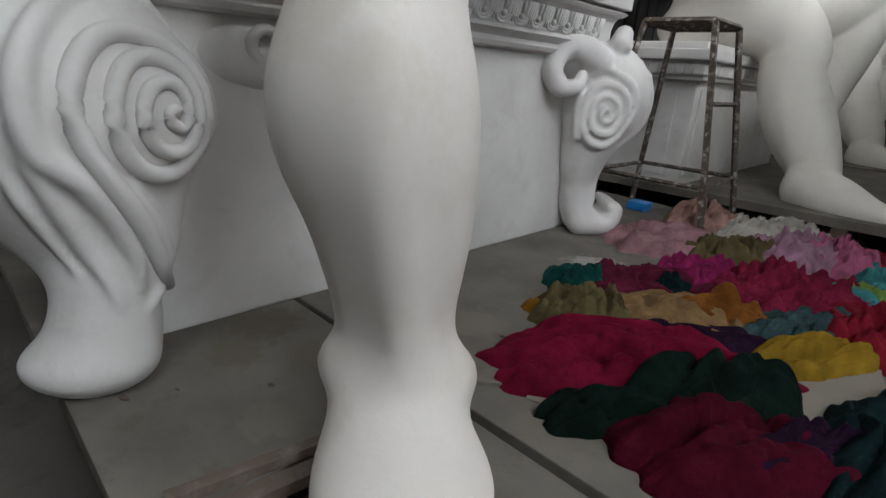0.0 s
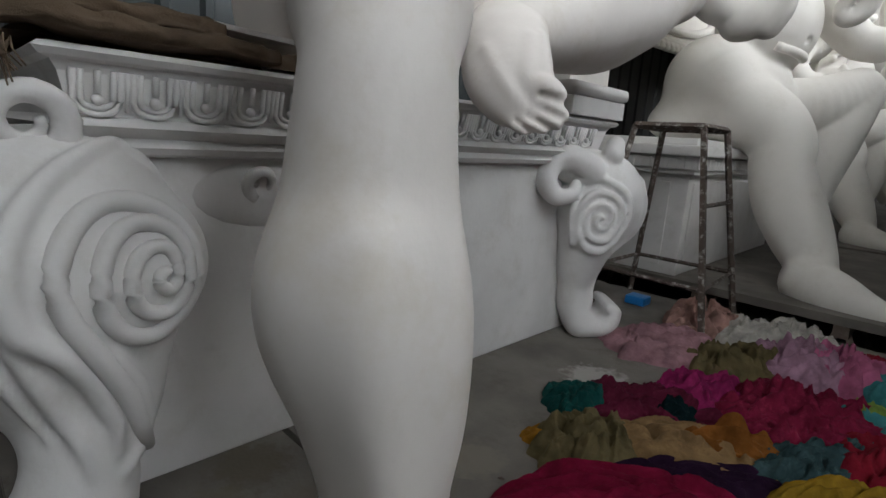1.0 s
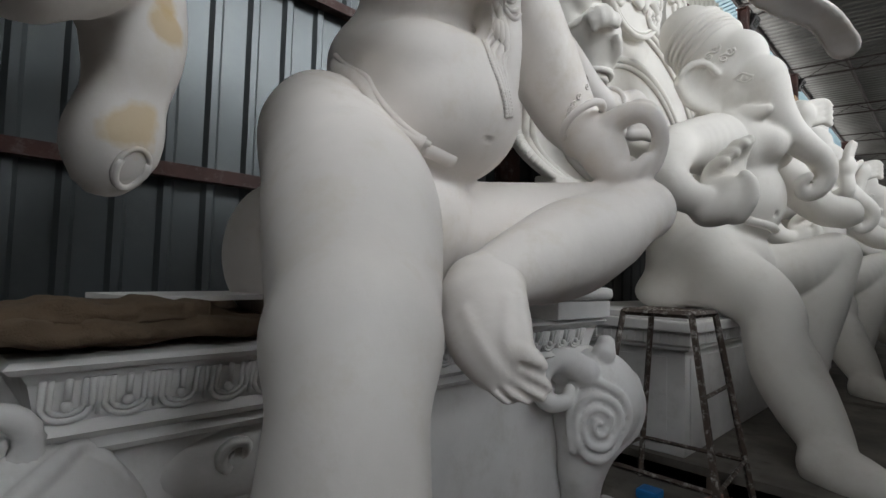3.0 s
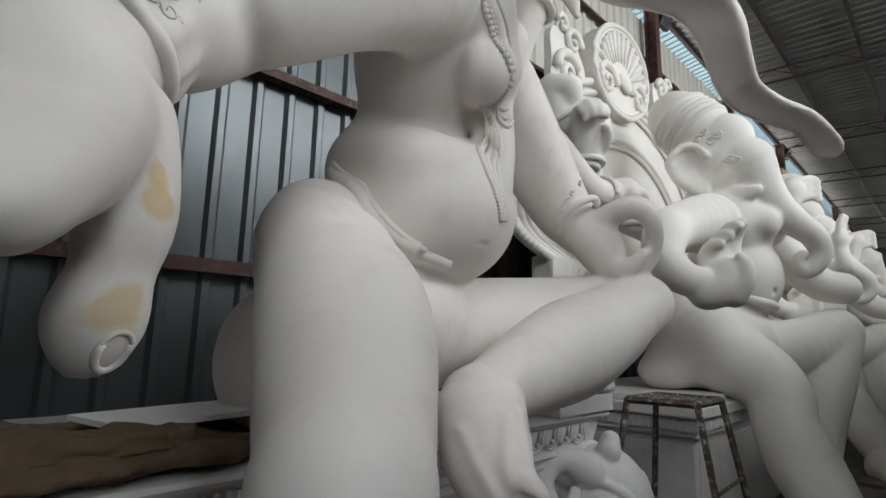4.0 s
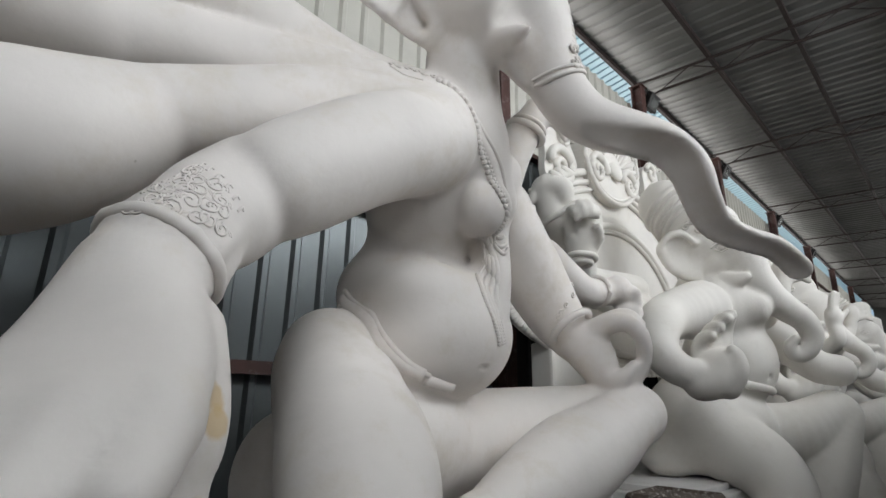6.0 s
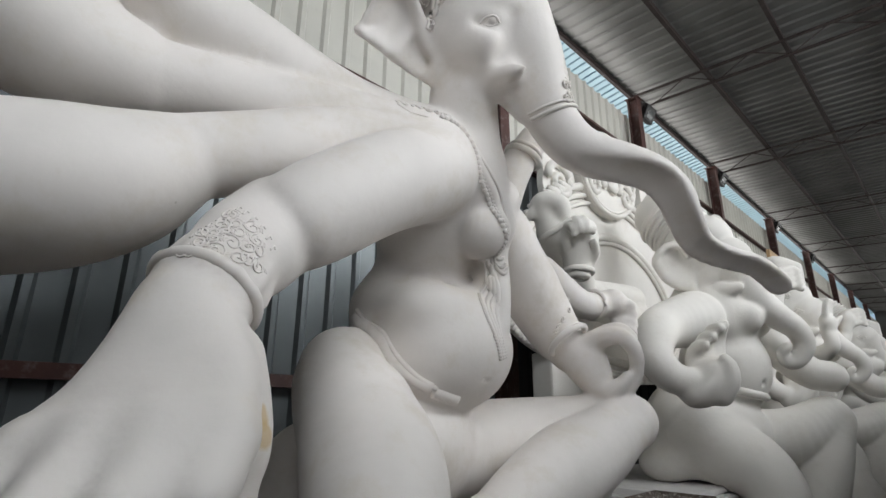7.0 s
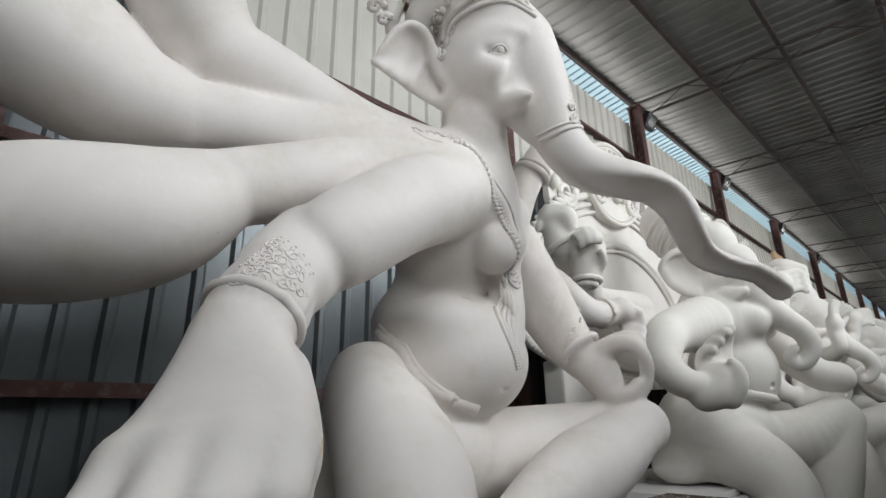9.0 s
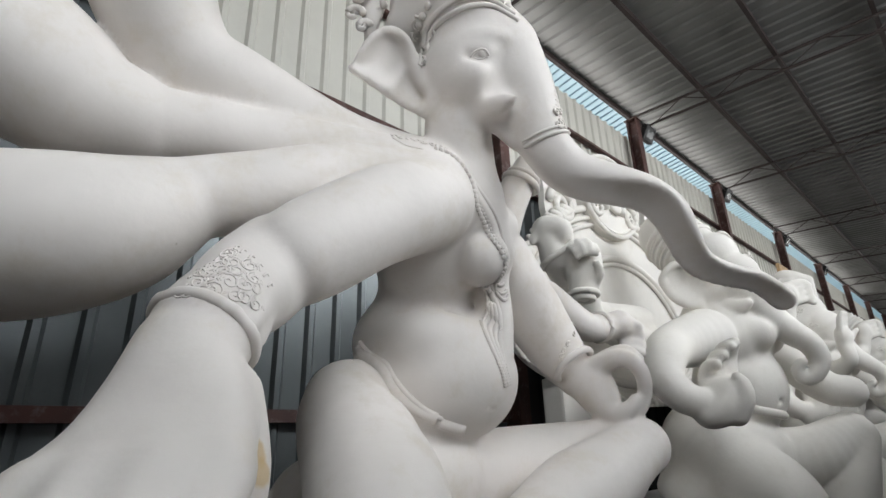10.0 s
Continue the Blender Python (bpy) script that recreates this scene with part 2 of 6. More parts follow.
# ---- clay: smooth blended sculpture on a grid ----
class Clay:
    def __init__(self, lo, hi, h):
        self.lo, self.h = np.array(lo, float), h
        self.n = np.ceil((np.array(hi) - self.lo) / h).astype(int) + 1
        self.d = np.full(self.n, 1.0, np.float32)

    def region(self, lo, hi):
        a = np.clip(np.floor((np.array(lo) - self.lo) / self.h).astype(int), 0, self.n)
        b = np.clip(np.ceil((np.array(hi) - self.lo) / self.h).astype(int) + 1, 0, self.n)
        if (b <= a).any():
            return None, None
        axes = [self.lo[i] + self.h * np.arange(a[i], b[i]) for i in range(3)]
        return tuple(slice(a[i], b[i]) for i in range(3)), np.meshgrid(*axes, indexing="ij", sparse=True)

    def blend(self, where, value, k, cut=False):
        old = self.d[where]
        value = value.astype(np.float32)
        if cut:
            value = -value
            w = np.maximum(k - np.abs(old - value), 0) / k
            self.d[where] = np.maximum(old, value) + w * w * k / 4
        else:
            w = np.maximum(k - np.abs(old - value), 0) / k
            self.d[where] = np.minimum(old, value) - w * w * k / 4

    def limb(self, pts, k=0.06, cut=False):
        """A limb through (x, y, z, radius), rounded between the points."""
        pts = np.array(rounded(pts))
        m = pts[:, 3].max() + k + 0.12
        where, g = self.region(pts[:, :3].min(0) - m, pts[:, :3].max(0) + m)
        if where is None:
            return
        best = np.full(self.d[where].shape, 9.0, np.float32)
        for p, q in zip(pts, pts[1:]):
            d = q[:3] - p[:3]
            v = [(g[i] - p[i]).astype(np.float32) for i in range(3)]
            t = np.clip((v[0] * d[0] + v[1] * d[1] + v[2] * d[2]) / max(d @ d, 1e-9), 0, 1)
            best = np.minimum(best, np.sqrt(sum((v[i] - t * d[i]) ** 2 for i in range(3))) - (p[3] + (q[3] - p[3]) * t))
        self.blend(where, best, k, cut)

    def ball(self, c, r, k=0.06, turn=(0, 0, 0), cut=False):
        r = np.array([r] * 3 if np.isscalar(r) else r, float)
        m = r.max() + k + 0.12
        c = np.array(c, float)
        where, g = self.region(c - m, c + m)
        if where is None:
            return
        rot = np.array(Euler([radians(a) for a in turn]).to_matrix())
        q = [g[i] - c[i] for i in range(3)]
        q = [rot[0, i] * q[0] + rot[1, i] * q[1] + rot[2, i] * q[2] for i in range(3)]
        k0 = np.sqrt(sum((q[i] / r[i]) ** 2 for i in range(3)))
        k1 = np.sqrt(sum((q[i] / r[i] ** 2) ** 2 for i in range(3))) + 1e-9
        self.blend(where, k0 * (k0 - 1) / k1, k, cut)

    def soften(self):
        """Evens out the surface, as a wet brush does."""
        for ax in range(3):
            a = np.moveaxis(self.d, ax, 0)
            a[1:-1] = 0.25 * a[:-2] + 0.5 * a[1:-1] + 0.25 * a[2:]

    def sample(self, p):
        f = (np.array(p, float) - self.lo) / self.h
        i = np.clip(np.floor(f).astype(int), 0, self.n - 2)
        w = np.clip(f - i, 0, 1)
        out = 0.0
        for dx in (0, 1):
            for dy in (0, 1):
                for dz in (0, 1):
                    c = (w[0] if dx else 1 - w[0]) * (w[1] if dy else 1 - w[1]) * (w[2] if dz else 1 - w[2])
                    out += c * self.d[i[0] + dx, i[1] + dy, i[2] + dz]
        return float(out)

    def normal(self, p):
        e = self.h
        g = np.array([self.sample(np.add(p, v)) - self.sample(np.subtract(p, v)) for v in ((e, 0, 0), (0, e, 0), (0, 0, e))])
        return g / max(np.linalg.norm(g), 1e-6)

    def onto(self, p, lift=0.0):
        """The nearest place on the surface, lifted a little."""
        p = np.array(p, float)
        for _ in range(8):
            p = p - self.normal(p) * (self.sample(p) * 0.9)
        return p + self.normal(p) * lift

    def surface(self):
        """Vertices and quads of the zero surface."""
        d, n = self.d, self.n
        inside = d < 0
        total = np.zeros((*(n - 1), 3), np.float32)
        count = np.zeros(n - 1, np.float32)
        idx = [np.arange(n[i] - 1) for i in range(3)]
        base = np.stack(np.meshgrid(*idx, indexing="ij"), -1).astype(np.float32)
        for ax in range(3):
            others = [i for i in range(3) if i != ax]
            for o1 in (0, 1):
                for o2 in (0, 1):
                    off = [0, 0, 0]
                    off[others[0]], off[others[1]] = o1, o2
                    s0 = tuple(slice(off[i], off[i] + n[i] - 1) for i in range(3))
                    off1 = list(off)
                    off1[ax] = 1
                    s1 = tuple(slice(off1[i], off1[i] + n[i] - 1) for i in range(3))
                    a, b = d[s0], d[s1]
                    hit = inside[s0] != inside[s1]
                    t = np.where(hit, a / np.where(hit, a - b, 1), 0)
                    for i in range(3):
                        v = t if i == ax else off[i]
                        total[..., i] += np.where(hit, v, 0)
                    count += hit
        live = count > 0
        number = np.full(n - 1, -1, np.int64)
        number[live] = np.arange(live.sum())
        verts = (base[live] + total[live] / count[live][:, None]) * self.h + self.lo
        quads = []
        for ax in range(3):
            u, v = [i for i in range(3) if i != ax]
            s0 = [slice(1, n[i] - 1) for i in range(3)]
            s0[ax] = slice(0, n[ax] - 1)
            s1 = list(s0)
            s1[ax] = slice(1, n[ax])
            a, b = inside[tuple(s0)], inside[tuple(s1)]
            where = np.argwhere(a != b)
            if not len(where):
                continue
            flip = a[tuple(where.T)]
            cell = where.copy()
            cell[:, u] += 1
            cell[:, v] += 1
            def at(du, dv):
                c = cell.copy()
                c[:, u] -= du
                c[:, v] -= dv
                return number[tuple(c.T)]
            q = np.stack([at(0, 0), at(1, 0), at(1, 1), at(0, 1)], 1)
            turn = flip if ax != 1 else ~flip
            q[~turn] = q[~turn][:, ::-1]
            quads.append(q)
        return verts, np.concatenate(quads)


def rounded(pts):
    """Points with their radius, with a smooth curve between them."""
    if len(pts) < 3:
        return pts
    p = np.array(pts, float)
    out = []
    for i in range(len(p) - 1):
        a, b = p[i], p[i + 1]
        ta = (b - p[i - 1]) / 2 if i else b - a
        tb = (p[i + 2] - a) / 2 if i < len(p) - 2 else b - a
        for s in np.arange(6) / 6:
            out.append((2 * s**3 - 3 * s**2 + 1) * a + (s**3 - 2 * s**2 + s) * ta + (3 * s**2 - 2 * s**3) * b + (s**3 - s**2) * tb)
    out.append(p[-1])
    return [tuple(q) for q in out]


class Pieces:
    """Gathers vertices and faces of several forms into one mesh."""
    def __init__(self):
        self.v, self.f = [], []

    def add(self, verts, faces):
        o = len(self.v)
        self.v.extend(tuple(map(float, v)) for v in verts)
        self.f.extend(tuple(int(i) + o for i in q) for q in faces)

    def tube(self, pts, r, sides=8, closed=False):
        self.add(*tube_data(pts, r, sides, closed))

    def bead(self, c, r, sides=8):
        rings = 4
        v = [(c[0], c[1], c[2] - r)]
        for i in range(1, rings):
            a = math.pi * i / rings
            v += [(c[0] + r * math.sin(a) * math.cos(2 * math.pi * k / sides), c[1] + r * math.sin(a) * math.sin(2 * math.pi * k / sides), c[2] - r * math.cos(a)) for k in range(sides)]
        v.append((c[0], c[1], c[2] + r))
        f = [(0, 1 + (k + 1) % sides, 1 + k) for k in range(sides)]
        for i in range(rings - 2):
            f += [(1 + i * sides + k, 1 + i * sides + (k + 1) % sides, 1 + (i + 1) * sides + (k + 1) % sides, 1 + (i + 1) * sides + k) for k in range(sides)]
        e = len(v) - 1
        f += [(e, 1 + (rings - 2) * sides + k, 1 + (rings - 2) * sides + (k + 1) % sides) for k in range(sides)]
        self.add(v, f)

    def beads_on(self, clay, path, r, step, sides=7):
        """A string of beads laid on the clay along a path."""
        path = [np.array(p[:3]) for p in rounded([(*p, 0) for p in path])]
        left = 0.0
        for a, b in zip(path, path[1:]):
            length = np.linalg.norm(b - a)
            while left < length:
                self.bead(clay.onto(a + (b - a) * left / length, r * 0.3), r, sides)
                left += step
            left -= length

    def cord_on(self, clay, path, r, lift=0.0, sides=8):
        path = [clay.onto(p[:3], lift) for p in rounded([(*p, 0) for p in path])]
        self.tube(path, r, sides)

    def swirl_on(self, clay, c, u, size, r, turns=1.6, hand=1):
        """A carved curl on the clay round c; u is its first direction."""
        c = clay.onto(c)
        n = clay.normal(c)
        u = np.array(u, float) - n * np.dot(u, n)
        u /= max(np.linalg.norm(u), 1e-6)
        w = np.cross(n, u) * hand
        pts = []
        for i in range(15):
            s = i / 14
            a = turns * 2 * math.pi * s
            q = size * (1 - 0.85 * s)
            pts.append(clay.onto(c + (u * math.cos(a) + w * math.sin(a)) * q, r * 0.5))
        self.tube(pts, [r * (1 - 0.4 * i / 14) for i in range(15)], 6)

    def ring(self, clay, c, axis, radius, r, squash=1.0, sides=8, n=28):
        axis = Vector(axis).normalized()
        s = axis.cross(Vector((0, 0, 1))).normalized()
        t = s.cross(axis)
        self.tube([Vector(c) + s * (radius * math.cos(2 * math.pi * i / n)) + t * (radius * squash * math.sin(2 * math.pi * i / n)) for i in range(n)], r, sides, True)

    def band_on(self, clay, c, axis, r, lift=0.0, n=40, sides=8):
        """A ring laid round a limb: c inside the limb, axis along it."""
        axis = Vector(axis).normalized()
        s = axis.cross(Vector((0, 0, 1))).normalized()
        t = s.cross(axis)
        pts = []
        for i in range(n):
            d = np.array(s * math.cos(2 * math.pi * i / n) + t * math.sin(2 * math.pi * i / n))
            q = np.array(c, float)
            for _ in range(60):
                if clay.sample(q) > -0.002:
                    break
                q = q + d * 0.006
            pts.append(q + d * lift)
        self.tube(pts, r, sides, True)

    def statue(self, name, mat):
        return mesh_object(name, self.v, self.f, mat, smooth=True)


# ---- the shed ----
def structure(ob, label, category):
    return tagged(ob, label, category, kind="structure")


ground = part("ground", box_bm((-40, -40, -0.55), (40, 60, -0.35)), ground_mat)
structure(ground, "dark trodden dirt ground under the sculpture platforms", "ground")

RIB = 0.27


def ribbed(length, pitch=RIB, depth=0.035):
    """The outline of a trapezoid-ribbed sheet: (along, out)."""
    pts, y = [], 0.0
    while y < length:
        pts += [(y, 0), (y + pitch * 0.62, 0), (y + pitch * 0.72, depth), (y + pitch * 0.88, depth), (y + pitch * 0.98, 0)]
        y += pitch
    return pts


def ribbed_sheet(name, origin, along, across, out, length, width, mat, pitch=RIB, depth=0.035):
    o, a, c, n = (Vector(v) for v in (origin, along, across, out))
    verts, faces = [], []
    for y, d in ribbed(length, pitch, depth):
        verts += [o + a * y + n * d, o + a * y + n * d + c * width]
    for i in range(0, len(verts) - 2, 2):
        faces.append((i, i + 1, i + 3, i + 2))
    ob = mesh_object(name, verts, faces, mat)
    mod = ob.modifiers.new("thickness", "SOLIDIFY")
    mod.thickness = 0.004
    return ob


structure(ribbed_sheet("wall_west_1", (-3.8, -6, -0.35), (0, 1, 0), (0, 0, 1), (1, 0, 0), 52, 5.72, sheet_mat), "grey ribbed galvanised sheet wall behind the statues", "wall")
structure(ribbed_sheet("wall_west_2", (-3.81, -6, 5.30), (0, 1, 0), (0, 0, 1), (1, 0, 0), 52, 2.55, cream_sheet), "cream painted ribbed sheet wall under the open eave", "wall")
structure(part("wall_south", box_bm((-3.9, -6.2, -0.35), (5.2, -6.0, 8.6)), wall_mat), "plain grey end wall of the shed", "wall")
bm = box_bm((5.0, -6.0, -0.35), (5.2, -5.7, 8.2))
# South strip opening here is invented, cut for the fill lamp.
box_bm((5.0, -5.7, -0.35), (5.2, -2.05, 6.0), bm=bm)
box_bm((5.0, -5.7, 8.0), (5.2, -2.05, 8.2), bm=bm)
box_bm((5.0, -2.05, -0.35), (5.2, -0.7, 8.2), bm=bm)
box_bm((5.0, -0.7, -0.35), (5.2, 0.5, 3.6), bm=bm)
box_bm((5.0, -0.7, 5.0), (5.2, 0.5, 8.2), bm=bm)
box_bm((5.0, 0.5, -0.35), (5.2, 3.0, 8.2), bm=bm)
box_bm((5.0, 3.0, -0.35), (5.2, 46, 6.0), bm=bm)
box_bm((5.0, 3.0, 8.0), (5.2, 46, 8.2), bm=bm)
structure(part("wall_east", bm, wall_mat), "plain grey long wall with a high window and open strip", "wall")
bm = box_bm((-3.9, 46.2, -0.35), (-3.2, 46.4, 8.6))
box_bm((4.5, 46.2, -0.35), (5.2, 46.4, 8.6), bm=bm)
box_bm((-3.2, 46.2, 7.0), (4.5, 46.4, 8.6), bm=bm)
structure(part("wall_north", bm, wall_mat), "far end wall with a wide open gateway", "wall")

ROOF_Z = lambda x: 8.66 - 0.05 * (x + 3.8)
SLOPE = (0.99875, 0, -0.05)
for y0, long, wide in ((-6.0, 1.88, 8.05), (-4.11, 2.96, 5.85), (-1.14, 48.0, 8.05)):
    roof = ribbed_sheet("ceiling", (-3.95, y0, ROOF_Z(-3.95)), (0, 1, 0), SLOPE, (0, 0, -1), long, wide, roof_mat)
    structure(roof, "weathered grey ribbed sheet roof on steel purlins", "ceiling")
# Invented roof opening, out of view, made for the panel lamp.
structure(ribbed_sheet("skylight", (1.9, -4.11, ROOF_Z(1.9)), (0, 1, 0), SLOPE, (0, 0, -1), 2.96, 2.19, clear_sheet), "unseen translucent ribbed roof sheets added above the fill lamp", "skylight")
# Translucent strip outside the view, added to let light down from above.
roof_light = ribbed_sheet("skylight", (4.1, -6, ROOF_Z(4.1)), (0, 1, 0), (0.99875, 0, -0.05), (0, 0, -1), 53, 1.25, clear_sheet)
structure(roof_light, "unseen translucent ribbed roof sheets added over the aisle", "skylight")
# Unseen wall along the aisle, added to keep light off the lower parts.
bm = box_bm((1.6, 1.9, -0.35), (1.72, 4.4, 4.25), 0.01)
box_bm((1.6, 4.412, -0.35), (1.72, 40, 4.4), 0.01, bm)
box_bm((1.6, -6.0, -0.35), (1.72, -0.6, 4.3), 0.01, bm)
structure(part("wall_light_blocker", bm, wall_mat), "plain dark unseen wall added to block low light", "wall")
overhang = ribbed_sheet("roof_overhang", (-5.6, -6, ROOF_Z(-3.95) - 0.25), (0, 1, 0), (0.9889, 0, 0.1483), (0, 0, -1), 53, 1.66, translucent, pitch=0.2, depth=0.025)
structure(overhang, "translucent pale blue ribbed sheet over the open eave", "roof")

for z in (0.7, 2.24, 3.80, 5.33, 6.95):
    bm = box_bm((-3.765, -6, z - 0.05), (-3.70, 46, z + 0.05), 0.004)
    box_bm((-3.72, -6, z - 0.05), (-3.66, 46, z - 0.042), bm=bm)
    structure(part("wall_girt", bm, red_steel), "red oxide painted steel rail on the sheet wall, paint splashed", "girt")
for y in (-0.45, 4.6, 9.05, 13.5, 18.8, 24.0, 29.0, 34.0, 39.0):
    bm = box_bm((-3.69, y - 0.09, -0.35), (-3.67, y + 0.09, 8.1))
    box_bm((-3.5, y - 0.09, -0.35), (-3.48, y + 0.09, 8.1), bm=bm)
    box_bm((-3.67, y - 0.006, -0.35), (-3.5, y + 0.006, 8.1), bm=bm)
    box_bm((-3.72, y - 0.12, 8.1), (-3.45, y + 0.12, 8.115), bm=bm)
    structure(part("steel_post", bm, red_steel), "dark red steel column against the sheet wall", "column")
for x in (-3.86, -2.35, -1.0, 0.42, 1.85, 3.3, 4.7):
    z = ROOF_Z(x) - 0.04
    structure(part("purlin", box_bm((x - 0.035, -6, z - 0.11), (x + 0.035, 46, z), 0.003), purlin_mat), "long dark steel purlin under the roof sheets", "purlin")


def truss(y):
    p = Pieces()
    a, b = (-3.8, y, ROOF_Z(-3.8) - 0.18), (5.0, y, ROOF_Z(5.0) - 0.18)
    p.tube([a, b], 0.028, 6)
    c, d = (-3.3, y, ROOF_Z(-3.3) - 0.50), (5.0, y, ROOF_Z(5.0) - 0.50)
    p.tube([c, d], 0.028, 6)
    p.tube([(-3.58, y, 8.1), a], 0.02, 6)
    p.tube([(-3.58, y, 8.1), c], 0.02, 6)
    x, up = -3.3, False
    while x < 4.3:
        z0, z1 = ROOF_Z(x) - (0.18 if up else 0.50), ROOF_Z(x + 0.6) - (0.50 if up else 0.18)
        p.tube([(x, y, z0), (x + 0.6, y, z1)], 0.012, 5)
        x, up = x + 0.6, not up
    ob = mesh_object("roof_truss", p.v, p.f, purlin_mat)
    structure(ob, "light lattice roof truss of dark steel bars", "truss")


for y in (-4.8, 0.1, 4.8, 9.5, 14.0, 19.3, 24.3, 29.2, 34.1, 39.0):
    truss(y)


def floodlight(y):
    base = new("floodlight")
    base.location = (-3.40, y + 0.34, 8.0)
    bm = box_bm((-0.06, -0.20, -0.30), (0.06, 0.20, 0.02), 0.02)
    bmesh.ops.rotate(bm, cent=(0, 0, 0), matrix=Matrix.Rotation(radians(28), 3, "Y"), verts=bm.verts)
    part("housing", bm, black_mat, base)
    bm = box_bm((0.061, -0.12, -0.23), (0.066, 0.12, -0.06), 0.002)
    bmesh.ops.rotate(bm, cent=(0, 0, 0), matrix=Matrix.Rotation(radians(28), 3, "Y"), verts=bm.verts)
    part("lens", bm, glass_mat, base, "clear lamp glass")
    v, f = tube_data([(-0.02, -0.215, -0.08), (-0.06, -0.215, 0.12), (-0.06, 0.215, 0.12), (-0.02, 0.215, -0.08)], 0.012, 5)
    mesh_object("bracket", v, f, black_mat, base)
    return tagged(base, "black floodlight bracketed to the top of a steel column, unlit", "floodlight", "floodlights on the columns")


for y in (9.05, 13.5, 18.8, 24.0):
    floodlight(y)


# ---- platforms ----
def platform(name, lo, hi, mat, label):
    ob = part(name, box_bm(lo, hi, 0.006), mat)
    return structure(ob, label, "platform")


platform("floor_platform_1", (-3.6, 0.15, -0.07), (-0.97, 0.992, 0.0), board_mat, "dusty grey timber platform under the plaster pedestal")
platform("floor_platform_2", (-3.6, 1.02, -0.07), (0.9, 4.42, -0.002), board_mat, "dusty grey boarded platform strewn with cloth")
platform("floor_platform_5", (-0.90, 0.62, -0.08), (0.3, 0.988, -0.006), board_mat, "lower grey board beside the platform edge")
platform("floor_platform_3", (-3.6, 4.66, 0.05), (1.2, 8.5, 0.12), board_mat, "raised grey boarded platform of the next statue")
platform("floor_platform_4", (-3.6, 8.7, 0.05), (1.2, 22.0, 0.12), board_mat, "raised grey boarded platform further along")
platform("floor_slab", (-0.93, -4.0, -0.35), (4.98, 0.98, -0.12), ground_mat, "grey dusty concrete floor slab")


def trestle(x, y, z):
    base = new("trestle")
    base.location = (x, y, -0.35)
    h = z + 0.35
    part("beam", box_bm((-0.05, -0.45, h - 0.09), (0.05, 0.45, h), 0.004), timber_mat, base)
    for s in (-1, 1):
        for t in (-1, 1):
            bar("leg", (0.16 * t, 0.42 * s, 0), (0.02 * t, 0.3 * s, h - 0.05), 0.03, timber_mat, base)
    return tagged(base, "old timber trestle carrying the platform boards", "trestle", "trestles under the platform")


# Black sheet added where the lower wall lies in shade behind the statue.
shade_sheet = ribbed_sheet("wall_shade_sheet", (-3.655, 4.9, 0.0), (0, 1, 0), (0, 0, 1), (1, 0, 0), 4.4, 3.1, black_mat, pitch=0.3, depth=0.02)
tagged(shade_sheet, "black ribbed sheet standing in for shade on the wall", "tarpaulin")
for x in (-2.6, -1.5, -0.5, 0.5):
    trestle(x, 5.1, 0.05)
    trestle(x, 7.9, 0.05)
bar("brace", (-2.5, 0.02, -0.33), (-3.3, -0.35, 0.45), 0.035, timber_mat)
tagged(bpy.data.objects["brace"], "dark rough timber prop leaning beside the platform", "timber")


def flat_sheet(name, x, y, w, l, turn, z, mat, label, category, thick=0.006):
    bm = box_bm((-w / 2, -l / 2, 0), (w / 2, l / 2, thick), 0.001)
    ob = part(name, bm, mat)
    ob.matrix_world = pose(x, y, z, 0, 0, turn)
    return tagged(ob, label, category)


flat_sheet("plywood_sheet", -0.62, 1.62, 0.52, 0.75, 18, 0.0, ply_mat, "thin dusty plywood sheet lying on the platform", "board")
flat_sheet("plywood_sheet", -0.25, 1.95, 0.6, 1.1, 8, 0.007, ply_mat, "thin grey plywood sheet under the cloth heap", "board")
flat_sheet("offcut_board", -1.00, 1.24, 0.20, 0.30, 40, 0.0, board_mat, "small grey offcut board lying on the platform", "board", 0.012)
flat_sheet("plywood_sheet", -0.42, 2.15, 0.9, 0.8, 12, 0.001, ply_mat, "large grey plywood sheet under the cloths", "board", 0.005)
flat_sheet("wood_offcut", -0.99, 0.44, 0.035, 0.42, -9, 0.0, timber_mat, "dark splintered timber offcut on the platform edge", "board", 0.03)
flat_sheet("wood_offcut", -0.90, 0.30, 0.05, 0.36, -20, -0.05, timber_mat, "broken dark timber lath below the platform", "board", 0.03)
flat_sheet("wood_offcut", -0.88, 0.52, 0.04, 0.30, 16, -0.08, timber_mat, "broken dark timber lath below the platform", "board", 0.03)
for cx, cy, cr, cl in ((-1.50, 0.269, 0.016, "small dark chip of wood on the platform"), (-1.052, 1.436, 0.011, "small dark pebble on the platform"), (-1.30, 0.62, 0.010, "small dark pebble on the platform"), (-1.45, 0.40, 0.007, "small dark pebble on the platform")):
    cv, cf = tube_data([(cx - cr, cy, 0.003), (cx, cy + cr * 0.3, 0.006), (cx + cr, cy + cr * 0.9, 0.003)], [cr * 0.3, cr * 0.6, cr * 0.25], 7)
    tagged(mesh_object("debris", cv, cf, timber_mat, smooth=True), cl, "debris")
flat_sheet("wood_strip", -0.93, 0.45, 0.05, 0.6, -6, -0.03, timber_mat, "dark timber edge strip with splintered end", "board", 0.035)
flat_sheet("thin_stick", -0.93, 1.55, 0.012, 0.42, -28, 0.0, timber_mat, "thin brown stick lying on the platform", "stick", 0.01)

# ---- pedestal of the near statue ----
pedestal = new("pedestal")
pedestal.location = (-2.4, 1.75, 0)


